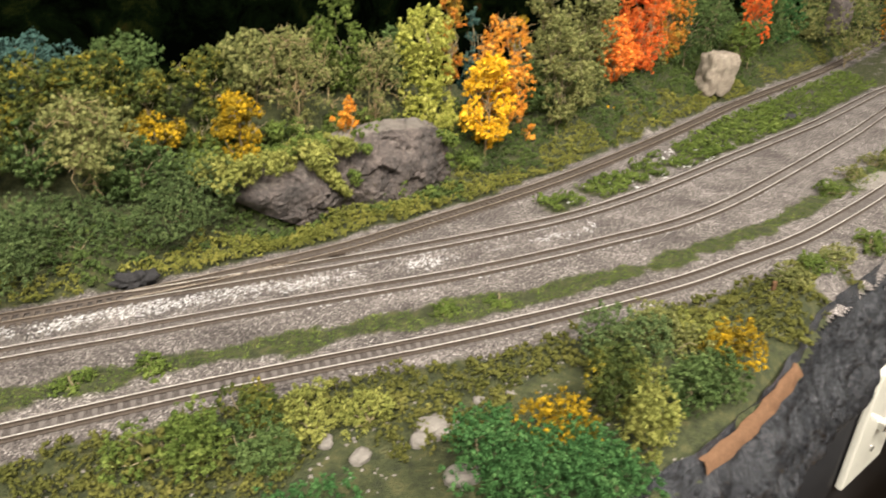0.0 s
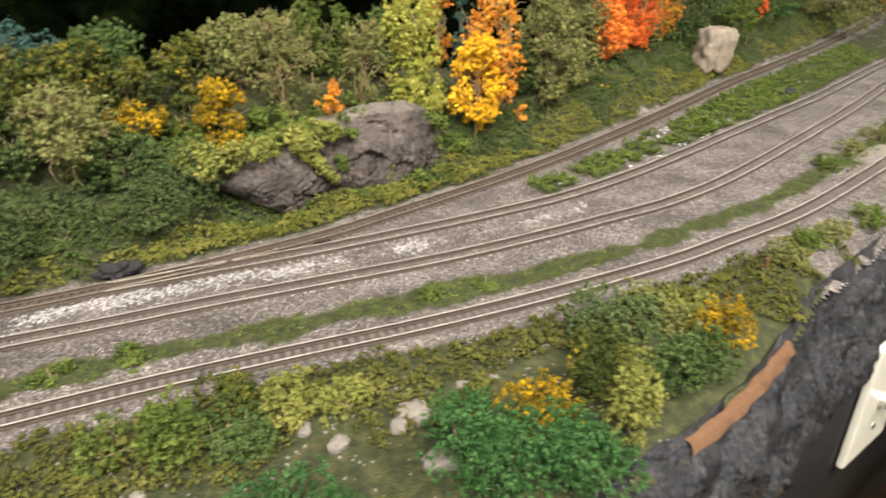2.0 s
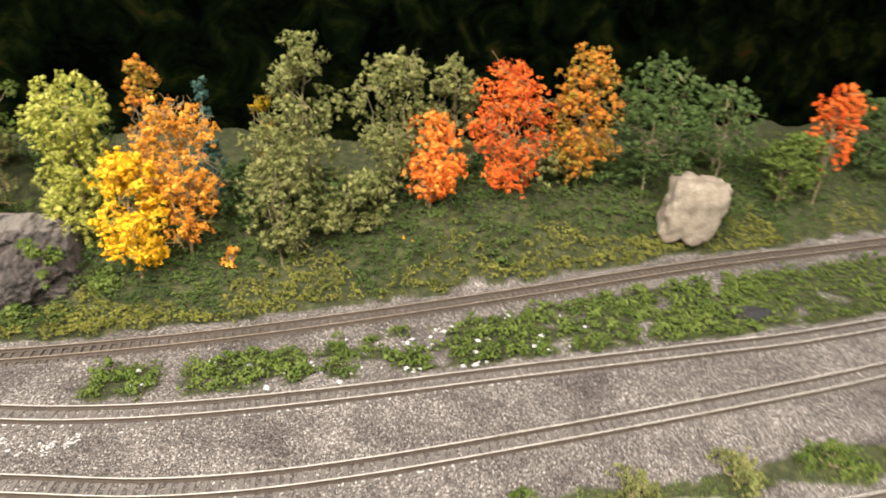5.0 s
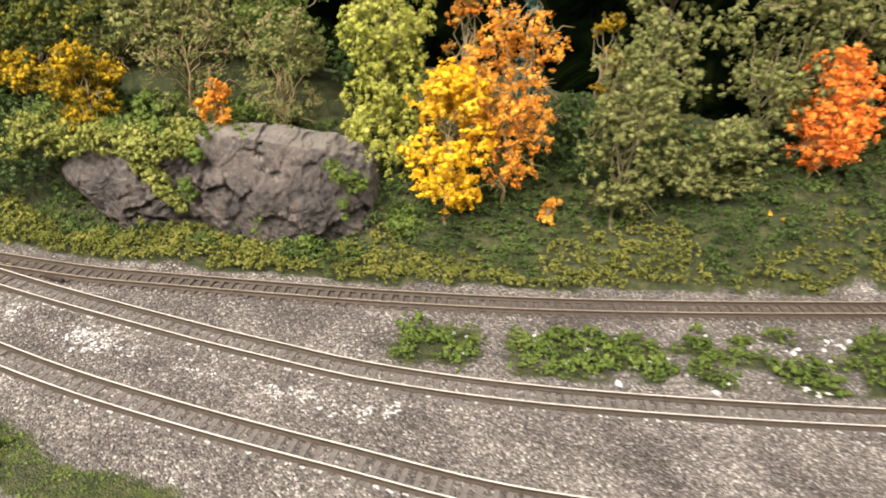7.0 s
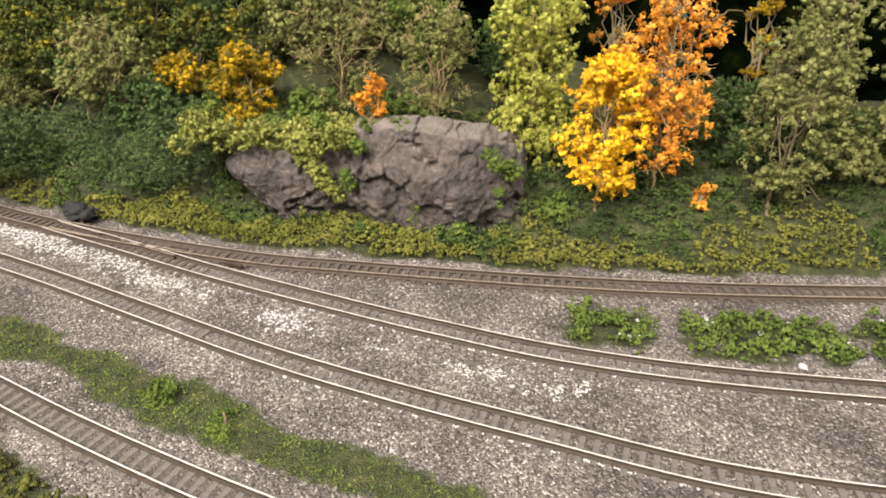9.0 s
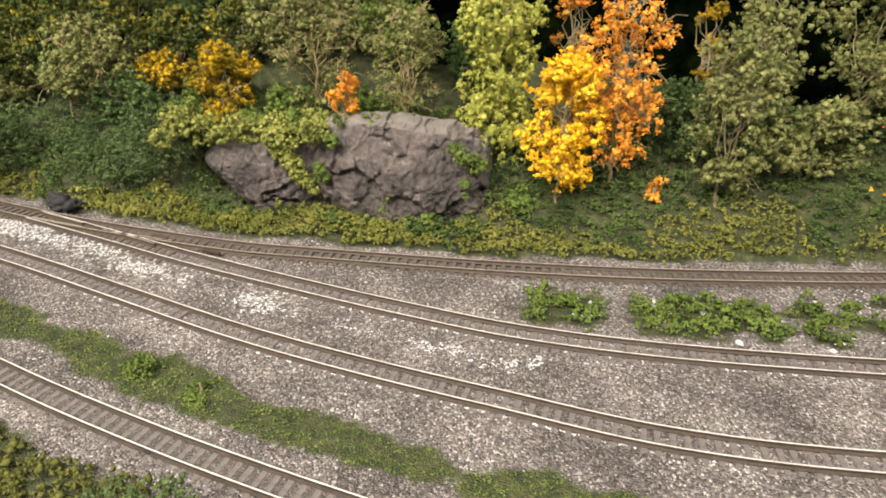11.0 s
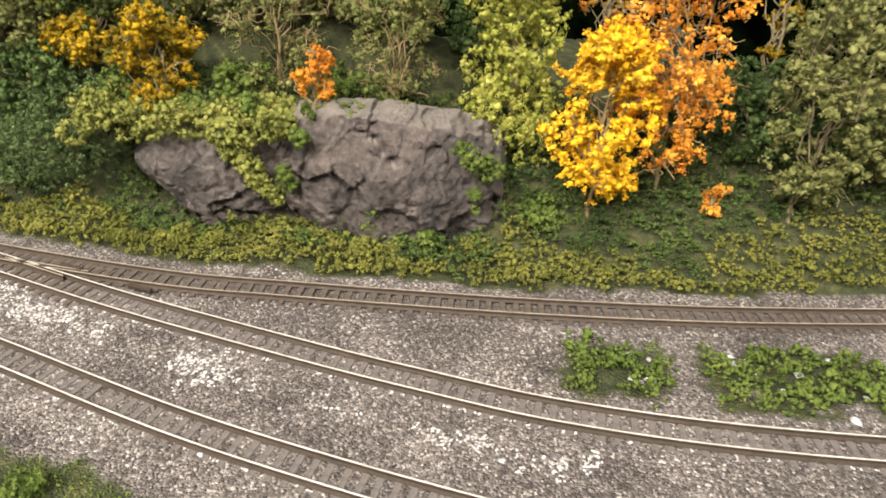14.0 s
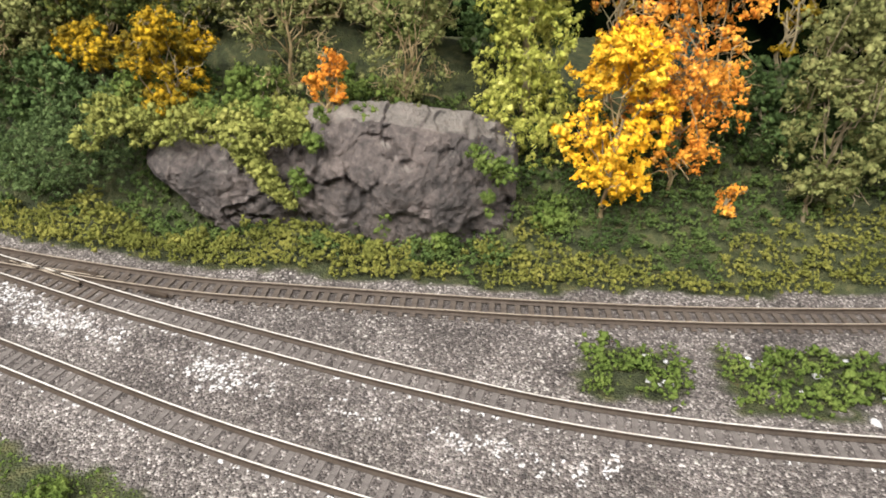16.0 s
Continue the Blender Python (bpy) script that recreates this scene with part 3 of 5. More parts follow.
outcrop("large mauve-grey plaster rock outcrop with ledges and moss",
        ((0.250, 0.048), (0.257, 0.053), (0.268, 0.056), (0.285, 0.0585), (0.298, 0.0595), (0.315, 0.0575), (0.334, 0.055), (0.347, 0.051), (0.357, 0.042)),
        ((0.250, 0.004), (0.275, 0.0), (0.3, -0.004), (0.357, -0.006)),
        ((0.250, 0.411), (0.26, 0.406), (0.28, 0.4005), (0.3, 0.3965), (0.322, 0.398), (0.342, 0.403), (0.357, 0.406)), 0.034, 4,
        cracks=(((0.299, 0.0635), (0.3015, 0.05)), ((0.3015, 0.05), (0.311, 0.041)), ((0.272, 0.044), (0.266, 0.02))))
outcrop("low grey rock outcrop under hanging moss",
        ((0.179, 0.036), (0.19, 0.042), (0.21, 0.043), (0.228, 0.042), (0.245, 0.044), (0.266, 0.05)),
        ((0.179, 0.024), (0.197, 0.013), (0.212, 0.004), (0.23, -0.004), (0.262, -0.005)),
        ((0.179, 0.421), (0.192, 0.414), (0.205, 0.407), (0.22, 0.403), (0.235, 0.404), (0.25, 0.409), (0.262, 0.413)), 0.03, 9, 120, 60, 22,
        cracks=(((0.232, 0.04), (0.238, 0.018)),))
rock("boulder", (0.332, 0.843, 0.036), (0.021, 0.015, 0.025), 20, TAN, 13, "tan boulder standing beside the main track", "boulder", 16, 0.2, 7.0, 0.25)
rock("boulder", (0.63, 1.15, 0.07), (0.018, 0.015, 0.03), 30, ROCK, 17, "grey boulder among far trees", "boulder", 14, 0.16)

# ---- foliage ----


def flakes(rng, places, outward, size, spread=0.9):
    """Small bent leaf flakes at places, each one island, turned roughly outward."""
    n = len(places)
    nrm = outward + rng.normal(0, spread, (n, 3))
    nrm /= np.linalg.norm(nrm, axis=1)[:, None] + 1e-9
    a = np.cross(nrm, rng.normal(0, 1, (n, 3)))
    a /= np.linalg.norm(a, axis=1)[:, None] + 1e-9
    b = np.cross(nrm, a)
    s = size * 0.92 * rng.uniform(0.5, 1.35, (n, 1))
    k = s * rng.uniform(0.45, 0.9, (n, 1))
    v = np.stack([places - a * s * 0.55, places + a * s * 0.55 + nrm * s * 0.12, places + b * k + a * s * rng.uniform(-0.3, 0.3, (n, 1))], 1)
    return v.reshape(-1, 3), np.arange(3 * n).reshape(-1, 3)


def crown_places(rng, blobs, n, fill=0.35, tuft=0.0029, per=13):
    """Places in a heap of blobs (x, y, z, radius, squash): tufts near the blobs' skins, flakes round each tuft, and the tufts' own middles and sizes."""
    b = np.array(blobs)
    w = b[:, 3] ** 2
    m = max(8, n // per)
    pick = rng.choice(len(b), m, p=w / w.sum())
    d = rng.normal(0, 1, (m, 3))
    d /= np.linalg.norm(d, axis=1)[:, None]
    r = b[pick, 3] * (1 - fill * rng.uniform(0, 1, m) ** 2) * rng.uniform(0.85, 1.18, m)
    centre = b[pick, :3] + d * r[:, None] * np.stack([np.ones(m), np.ones(m), b[pick, 4]], 1)
    size = np.minimum(tuft, b[pick, 3] * 0.5) * rng.uniform(0.55, 1.25, m)
    of = rng.integers(0, m, n)
    near = rng.normal(0, 1, (n, 3))
    near /= np.linalg.norm(near, axis=1)[:, None]
    p = centre[of] + near * (size[of] * rng.uniform(0.6, 1.12, n))[:, None]
    return p, near + 0.4 * d[of], centre, size


LUMP = np.array([(1, 0, 0), (0, 1, 0), (-1, 0, 0), (0, -1, 0), (0, 0, 1), (0, 0, -1)], float)
LUMP_FACES = np.array([(0, 1, 4), (1, 2, 4), (2, 3, 4), (3, 0, 4), (1, 0, 5), (2, 1, 5), (3, 2, 5), (0, 3, 5)])


def lumps(rng, centres, sizes):
    """The foam crumbs inside the tufts, one small uneven lump each."""
    k = len(centres)
    axes = np.linalg.qr(rng.normal(0, 1, (k, 3, 3)))[0]
    v = np.einsum("ij,kjl->kil", LUMP, axes) * (sizes[:, None, None] * rng.uniform(0.3, 1.5, (k, 6, 1))) + centres[:, None]
    return v.reshape(-1, 3), (LUMP_FACES[None] + 6 * np.arange(k)[:, None, None]).reshape(-1, 3)


def crown_blobs(rng, w, h, n, small=0.2, big=0.34, shape="oval"):
    out = []
    for _ in range(n):
        u = rng.uniform(-0.9, 0.9)
        wide = math.sqrt(max(0.05, 1 - u * u))
        if shape == "cone":
            wide = 0.95 - 0.85 * (u + 0.9) / 1.8
        if shape == "mound":
            u = abs(u) * 1.4 - 0.6
            wide = math.sqrt(max(0.05, 1 - max(u, 0) ** 2))
        r = rng.uniform(small, big) * min(w, h) * (0.75 + 0.25 * wide)
        ang, far = rng.uniform(0, 6.283), rng.uniform(0.2, 1.0) ** 0.5
        reach = max(0.0, wide * w / 2 - r * 0.75) * far
        out.append((reach * math.cos(ang), reach * math.sin(ang), u * max(0.0, h / 2 - r * 0.8), r, rng.uniform(0.75, 1.0)))
    return out


def tube(points, radii, sides=5):
    """A tapered limb through points."""
    p = np.array(points, float)
    t = np.gradient(p, axis=0)
    t /= np.linalg.norm(t, axis=1)[:, None] + 1e-9
    ref = np.where(np.abs(t[:, 2:3]) < 0.9, np.array([[0, 0, 1.0]]), np.array([[1.0, 0, 0]]))
    a = np.cross(t, ref)
    a /= np.linalg.norm(a, axis=1)[:, None] + 1e-9
    b = np.cross(t, a)
    ang = np.linspace(0, 2 * np.pi, sides, endpoint=False)
    ring = a[:, None] * np.cos(ang)[None, :, None] + b[:, None] * np.sin(ang)[None, :, None]
    v = (p[:, None] + ring * np.array(radii)[:, None, None]).reshape(-1, 3)
    f = []
    for i in range(len(p) - 1):
        for j in range(sides):
            f.append((i * sides + j, i * sides + (j + 1) % sides, (i + 1) * sides + (j + 1) % sides, (i + 1) * sides + j))
    return v, np.array(f)


def join(pieces):
    vs, fs, base = [], [], 0
    for v, f in pieces:
        vs.append(v)
        fs.append(f + base)
        base += len(v)
    return np.concatenate(vs), np.concatenate(fs)


def limb(rng, a, b, r0, r1, bend=0.12, n=5):
    a, b = np.array(a, float), np.array(b, float)
    u = np.linspace(0, 1, n)[:, None]
    p = a + (b - a) * u
    p[1:-1] += rng.normal(0, bend * np.linalg.norm(b - a), (n - 2, 3)) * 0.6
    return tube(p, np.linspace(r0, r1, n))


def tree(name, label, category, x, y, z0, z1, w, mat, n=3200, leaf=0.0024, blobs=16, shape="oval", twigs=10, bark=None, seed=0, fill=0.5, base=None, size=(0.11, 0.22), group="", spread=1.2):
    """A tree or bush: trunk and limbs, and a crown of leaf flakes heaped in clumps."""
    rng = np.random.default_rng(1000 + seed)
    ground_z = float(height(np.array([[x, y]]))[0]) if base is None else base
    ob = thing(name, (x, y, ground_z), label, category, group)
    if z0 > ground_z + 0.012:
        z0 = max(ground_z + 0.004, z0 - 0.02)
    far = x > 0.32
    w, n, blobs = w * 1.1, int(n * (1.1 if far else 2.3)), int(blobs * 2.0)
    leaf *= 0.75 if far else 0.55
    if shape == "mound":
        blobs, size = max(6, blobs // 4), (0.26, 0.42)
    h, mid = (z1 - z0) * 1.06, (z0 + z1) / 2 - ground_z
    heap = [(a, b, c + mid, r, q) for a, b, c, r, q in crown_blobs(rng, w, h, blobs, size[0], size[1], shape)]
    pieces = [limb(rng, (0, 0, -0.004), (rng.normal(0, w * 0.05), rng.normal(0, w * 0.05), max(mid, 0.006)), 0.0011, 0.0005, 0.05, 6)]
    tops = heap[:max(4, min(len(heap), 12))]
    for a, b, c, r, q in tops:
        start = np.array([0, 0, max(0.0, min(mid, c - r) * rng.uniform(0.3, 0.9))])
        pieces.append(limb(rng, start, (a, b, c), 0.00045, 0.0002, 0.14))
    for _ in range(twigs):
        a, b, c, r, q = heap[rng.integers(len(heap))]
        d = rng.normal(0, 1, 3)
        d /= np.linalg.norm(d)
        end = np.array([a, b, c]) + d * r * rng.uniform(0.9, 1.3)
        pieces.append(limb(rng, (a, b, c), end, 0.0003, 0.00016, 0.2))
        for _ in range(2):
            pieces.append(limb(rng, (np.array([a, b, c]) + end) / 2, end + rng.normal(0, r * 0.35, 3), 0.00022, 0.00013, 0.2, 4))
    v, f = join(pieces)
    mesh_object("trunk", v, f, bark or BARK, ob)
    p, d, tufts, sizes = crown_places(rng, heap, n, fill, 0.0014 if shape == "mound" else 0.0024)
    ok, kept = p[:, 2] > -0.001, tufts[:, 2] > 0
    airy = 0.6 if twigs >= 40 else 0.75
    v, f = join([flakes(rng, p[ok], d[ok], leaf, spread), lumps(rng, tufts[kept], sizes[kept] * airy)])
    mesh_object("crown", v, f, mat, ob)
    return ob


def droop(name, label, x, y, z0, z1, w, mat, seed):
    """A weeping tree: hanging strands of fine leaves in tiers."""
    rng = np.random.default_rng(seed)
    g = float(height(np.array([[x, y]]))[0])
    ob = thing(name, (x, y, g), label, "tree")
    v, f = join([limb(rng, (0, 0, -0.003), (0.001, 0, z1 - g - 0.02), 0.0024, 0.001, 0.04, 6)])
    mesh_object("trunk", v, f, BARK, ob)
    top = z1 - g
    heap = [(0.002, 0, top - 0.021, w * 0.42, 0.9), (-0.005, -0.002, top - 0.032, w * 0.4, 1.0), (0.006, -0.001, top - 0.05, w * 0.34, 1.1), (-0.003, -0.004, top - 0.066, w * 0.36, 1.1),
            (0.006, -0.006, top - 0.084, w * 0.42, 0.95), (-0.008, -0.002, top - 0.09, w * 0.36, 1.0), (0.009, -0.004, top - 0.1, w * 0.34, 0.8)]
    p, d, tufts, sizes = crown_places(rng, heap, 17000, 0.25, 0.0022)
    curls_v, curls_f = [], []
    steps = np.linspace(0, 1, 6)
    for k in range(4200):
        c = p[rng.integers(len(p))]
        turn, bend, reach = rng.uniform(0, 6.283), rng.uniform(2.0, 4.5), rng.uniform(0.0008, 0.0019)
        a = np.array([math.cos(turn), math.sin(turn), rng.normal(0, 0.4)])
        b = np.array([0.3 * rng.normal(), 0.3 * rng.normal(), -1.0])
        line = c + reach * (np.sin(bend * steps)[:, None] * a + (1 - np.cos(bend * steps))[:, None] * b)
        side = np.cross(a, b) * 0.00009 + rng.normal(0, 0.00007, 3)
        curls_v.append(np.stack([line - side, line + side], 1).reshape(-1, 3))
        e = 12 * k + 2 * np.arange(5)
        curls_f.append(np.concatenate([np.stack([e, e + 1, e + 3], 1), np.stack([e, e + 3, e + 2], 1)]))
    v, f = join([flakes(rng, p, d, 0.0012, 0.9), lumps(rng, tufts, sizes * 0.75), (np.concatenate(curls_v), np.concatenate(curls_f))])
    mesh_object("crown", v, f, mat, ob)
    return ob


# trees along the slope behind the main track
tree("tree", "tall dark olive-green model tree on the slope", "tree", -0.074, 0.556, 0.06, 0.161, 0.05, MID_GREEN, 4200, seed=1, twigs=8)
tree("tree", "bare-twigged olive tree with pale branches", "tree", -0.1, 0.508, 0.05, 0.134, 0.06, OLIVE, 2600, 0.0021, 16, twigs=60, bark=PALE_TWIG, seed=2, fill=0.8)
droop("willow_tree", "pale yellow-green weeping tree beside the rock", -0.0095, 0.5755, 0.012, 0.139, 0.05, WILLOW, 3)
tree("tree", "golden-yellow autumn tree behind the main track", "tree", 0.043, 0.571, 0.03, 0.106, 0.044, YELLOW, 3600, 0.003, 22, twigs=20, seed=4, fill=0.5, size=(0.14, 0.26), bark=PALE_TWIG)
tree("tree", "rust-orange autumn tree with bare twig tips", "tree", 0.059, 0.597, 0.03, 0.132, 0.056, ORANGE, 3400, 0.003, 24, twigs=60, seed=5, fill=0.7, size=(0.13, 0.24), bark=PALE_TWIG)
tree("bush", "small orange bush under the autumn tree", "bush", 0.083, 0.607, 0.02, 0.036, 0.016, ORANGE, 320, 0.0025, 5, seed=6)
tree("tree", "olive tree with a rusty tinge behind the others", "tree", 0.012, 0.614, 0.085, 0.147, 0.03, RUSSET, 1600, 0.0024, 10, seed=7)
tree("conifer", "blue-green conifer behind the autumn trees", "conifer", 0.031, 0.646, 0.06, 0.134, 0.03, PINE_GREEN, 2200, 0.002, 16, "cone", 4, seed=8)
tree("tree", "olive-green tree with layered crown", "tree", 0.112, 0.625, 0.032, 0.125, 0.05, OLIVE, 4200, 0.0024, 20, seed=9, twigs=16)
tree("tree", "tall olive-green tree above the slope", "tree", 0.102, 0.663, 0.07, 0.168, 0.046, OLIVE, 4200, 0.0024, 18, seed=10)
tree("bush", "mustard-yellow bush between olive trees", "bush", 0.073, 0.657, 0.098, 0.129, 0.02, MUSTARD, 700, 0.0024, 6, seed=11)
tree("tree", "broad olive-green tree on the slope", "tree", 0.145, 0.699, 0.055, 0.158, 0.062, OLIVE, 5000, 0.0024, 22, seed=12, twigs=14)
tree("tree", "olive-green tree between olive and scarlet trees", "tree", 0.168, 0.75, 0.06, 0.147, 0.045, OLIVE, 3000, 0.0024, 14, seed=13)
tree("tree", "flame-orange autumn tree overhanging the slope", "tree", 0.177, 0.708, 0.05, 0.119, 0.042, FLAME, 3200, 0.0028, 18, seed=14, twigs=22, size=(0.15, 0.27), bark=PALE_TWIG)
tree("tree", "scarlet autumn tree with pale branches", "tree", 0.213, 0.751, 0.05, 0.15, 0.058, RED, 4600, 0.0028, 24, seed=15, twigs=50, fill=0.7, size=(0.14, 0.25), bark=PALE_TWIG)
tree("tree", "russet tree mottled green and scarlet", "tree", 0.252, 0.796, 0.068, 0.158, 0.058, RUSSET, 4400, 0.0028, 20, seed=16, twigs=12)
tree("tree", "broad dark-green tree behind the boulder", "tree", 0.292, 0.845, 0.045, 0.152, 0.085, DARK_GREEN, 6000, 0.0026, 24, seed=18, twigs=12)
tree("tree", "dark-green tree behind the boulder", "tree", 0.335, 0.9, 0.05, 0.13, 0.06, DARK_GREEN, 3600, 0.0026, 16, seed=19)
tree("tree", "small red tree on the far slope", "tree", 0.417, 0.957, 0.065, 0.125, 0.045, RED, 2600, 0.0028, 14, seed=20)
tree("tree", "olive-green tree beside the far track", "tree", 0.622, 1.085, 0.03, 0.112, 0.075, OLIVE, 4200, 0.003, 20, seed=21)
tree("tree", "orange and green tree on the far slope", "tree", 0.79, 1.26, 0.03, 0.13, 0.07, RUSSET, 3200, 0.0035, 16, seed=22)
tree("tree", "mustard-brown tree beside the far track", "tree", 0.845, 0.99, 0.03, 0.112, 0.085, RUSSET, 4200, 0.0035, 18, seed=23)
tree("tree", "mustard-brown tree beside the far track", "tree", 0.945, 1.05, 0.03, 0.115, 0.085, MUSTARD, 3600, 0.0035, 18, seed=24)

# the wooded bank left of the rock
tree("tree", "olive shrub with pinkish bare twigs", "shrub", -0.205, 0.408, 0.045, 0.106, 0.062, OLIVE, 3600, 0.002, 18, twigs=34, bark=PALE_TWIG, seed=30)
tree("bush", "mustard-yellow bush above the low rock", "bush", -0.129, 0.4605, 0.055, 0.096, 0.042, MUSTARD, 3200, 0.0022, 14, seed=31)
tree("bush", "orange bush on a bare-twigged stem", "bush", -0.065, 0.501, 0.058, 0.088, 0.02, ORANGE, 700, 0.0024, 7, twigs=16, seed=32, bark=PALE_TWIG)
tree("tree", "thin olive tree with pale forked trunk", "tree", -0.045, 0.532, 0.05, 0.125, 0.05, OLIVE, 2200, 0.0022, 14, twigs=50, bark=PALE_TWIG, seed=33, fill=0.8)
BANK = (
    ("dark-green mounded bush at the foot of the bank", -0.25, 0.350, -0.002, 0.062, 0.075, DARK_GREEN), ("dark-green mounded bush at the foot of the bank", -0.207, 0.378, -0.002, 0.056, 0.075, DARK_GREEN),
    ("rounded green bush beside the low rock", -0.162, 0.424, -0.002, 0.066, 0.06, DARK_GREEN), ("dark-green mounded bush at the foot of the bank", -0.3, 0.333, -0.002, 0.06, 0.08, DARK_GREEN),
    ("dark-green mounded bush at the foot of the bank", -0.37, 0.310, -0.002, 0.07, 0.09, DARK_GREEN), ("yellow-tinged green bush on the bank", -0.245, 0.427, 0.075, 0.127, 0.055, AUTUMN_MIX),
    ("yellow-tinged green bush on the bank", -0.215, 0.445, 0.075, 0.124, 0.05, AUTUMN_MIX), ("yellow-tinged green bush on the bank", -0.19, 0.458, 0.07, 0.11, 0.04, AUTUMN_MIX),
    ("yellow-tinged green bush on the bank", -0.157, 0.493, 0.07, 0.12, 0.042, AUTUMN_MIX), ("mustard-yellow bush on the bank", -0.182, 0.446, 0.058, 0.083, 0.034, MUSTARD),
    ("yellow-green bush on the bank", -0.158, 0.466, 0.055, 0.083, 0.036, AUTUMN_MIX), ("dark-green bush on the bank", -0.236, 0.401, 0.05, 0.097, 0.034, DARK_GREEN),
    ("orange-yellow bush on the bank", -0.268, 0.385, 0.05, 0.104, 0.05, AUTUMN_MIX), ("dark-green bush at the crest of the bank", -0.209, 0.478, 0.09, 0.131, 0.045, DARK_GREEN),
    ("blue-green bush at the crest of the bank", -0.26, 0.455, 0.09, 0.133, 0.05, PINE_GREEN), ("olive bush at the crest of the bank", -0.13, 0.510, 0.08, 0.13, 0.05, OLIVE),
    ("olive bush on the bank", -0.3, 0.400, 0.06, 0.125, 0.06, AUTUMN_MIX), ("dark-green bush on the bank", -0.33, 0.380, 0.05, 0.11, 0.06, DARK_GREEN),
    ("olive bush on the bank", -0.37, 0.390, 0.06, 0.125, 0.07, OLIVE), ("dark-green bush on the bank", -0.43, 0.330, 0.02, 0.11, 0.08, DARK_GREEN),
    ("dark-green bush behind the rock", -0.1, 0.490, 0.035, 0.068, 0.05, MID_GREEN), ("dark-green bush behind the rock", -0.06, 0.520, 0.035, 0.07, 0.045, MID_GREEN),
    ("dark-green bush behind the rock", -0.14, 0.475, 0.03, 0.064, 0.04, DARK_GREEN), ("dark-green tree behind the willow", -0.03, 0.590, 0.06, 0.122, 0.05, DARK_GREEN),
    ("olive tree behind the bank", -0.11, 0.545, 0.07, 0.125, 0.055, OLIVE), ("green bush at the end of the rock", 0.028, 0.556, 0.0, 0.026, 0.02, MID_GREEN),
    ("dark-green bush under the autumn trees", 0.05, 0.614, 0.02, 0.06, 0.05, DARK_GREEN), ("dark-green bush under the olive trees", 0.11, 0.664, 0.02, 0.075, 0.06, DARK_GREEN),
    ("dark-green bush under the scarlet trees", 0.19, 0.765, 0.02, 0.08, 0.06, DARK_GREEN), ("dark-green bush under the olive trees", 0.16, 0.730, 0.02, 0.075, 0.05, DARK_GREEN),
    ("dark-green bush under the russet tree", 0.245, 0.820, 0.02, 0.085, 0.055, DARK_GREEN), ("green bush beyond the boulder", 0.39, 0.930, 0.03, 0.09, 0.05, MID_GREEN),
    ("dark-green bush on the far slope", 0.45, 1.020, 0.03, 0.115, 0.07, DARK_GREEN), ("emerald bush on the far slope", 0.51, 1.090, 0.03, 0.12, 0.07, EMERALD),
    ("olive bush on the far slope", 0.57, 1.150, 0.02, 0.12, 0.08, OLIVE), ("dark-green bush on the far slope", 0.68, 1.270, 0.02, 0.13, 0.1, DARK_GREEN),
    ("olive bush on the far slope", 0.74, 1.330, 0.02, 0.14, 0.1, OLIVE), ("dark-green bush on the far slope", 0.86, 1.360, 0.0, 0.13, 0.12, DARK_GREEN),
    ("dark-green bush on the far slope", 0.95, 1.300, 0.0, 0.12, 0.12, DARK_GREEN), ("olive bush on the far slope", 1.08, 1.320, 0.0, 0.13, 0.12, OLIVE),
    ("emerald bush on the far slope", 1.2, 1.360, 0.0, 0.13, 0.12, EMERALD), ("olive bush at the end of the layout", 1.12, 1.130, 0.0, 0.1, 0.1, OLIVE),
    ("mustard bush at the end of the layout", 1.25, 1.200, 0.0, 0.12, 0.12, MUSTARD), ("olive bush at the end of the layout", 1.35, 1.100, 0.0, 0.12, 0.13, OLIVE), ("dark-green bush at the end of the layout", 1.5, 1.250, 0.0, 0.14, 0.14, DARK_GREEN),
    ("dark-green bush on the slope", 0.08, 0.639, 0.03, 0.085, 0.05, DARK_GREEN), ("olive bush on the slope", 0.135, 0.669, 0.035, 0.08, 0.05, OLIVE), ("olive bush on the slope", 0.22, 0.780, 0.035, 0.1, 0.05, OLIVE),
    ("olive bush on the bank", -0.28, 0.365, 0.03, 0.085, 0.05, OLIVE), ("yellow-tinged bush on the bank", -0.31, 0.430, 0.08, 0.13, 0.06, AUTUMN_MIX), ("dark-green bush on the bank", -0.185, 0.420, 0.03, 0.075, 0.045, DARK_GREEN),
    ("dark-green bush on the bank", -0.15, 0.452, 0.03, 0.068, 0.04, MID_GREEN), ("olive bush on the bank", -0.215, 0.420, 0.05, 0.1, 0.05, OLIVE),
)
for i, (label, x, y, z0, z1, w, m) in enumerate(BANK):
    mound = z0 < 0
    w *= 1.18
    m = MOUND if mound and m is DARK_GREEN else m
    tree("bush", label, "bush", x, y, z0, z1, w, m, int((6200 if mound else 4200) * min(2.0, max(0.35, (w / 0.06) ** 2))), (0.0018 if mound else 0.0021) if x < 0.3 else 0.0034, 16, "mound" if mound else "oval", 0 if mound else 3, seed=60 + i, fill=0.3, group="bushes of the bank")

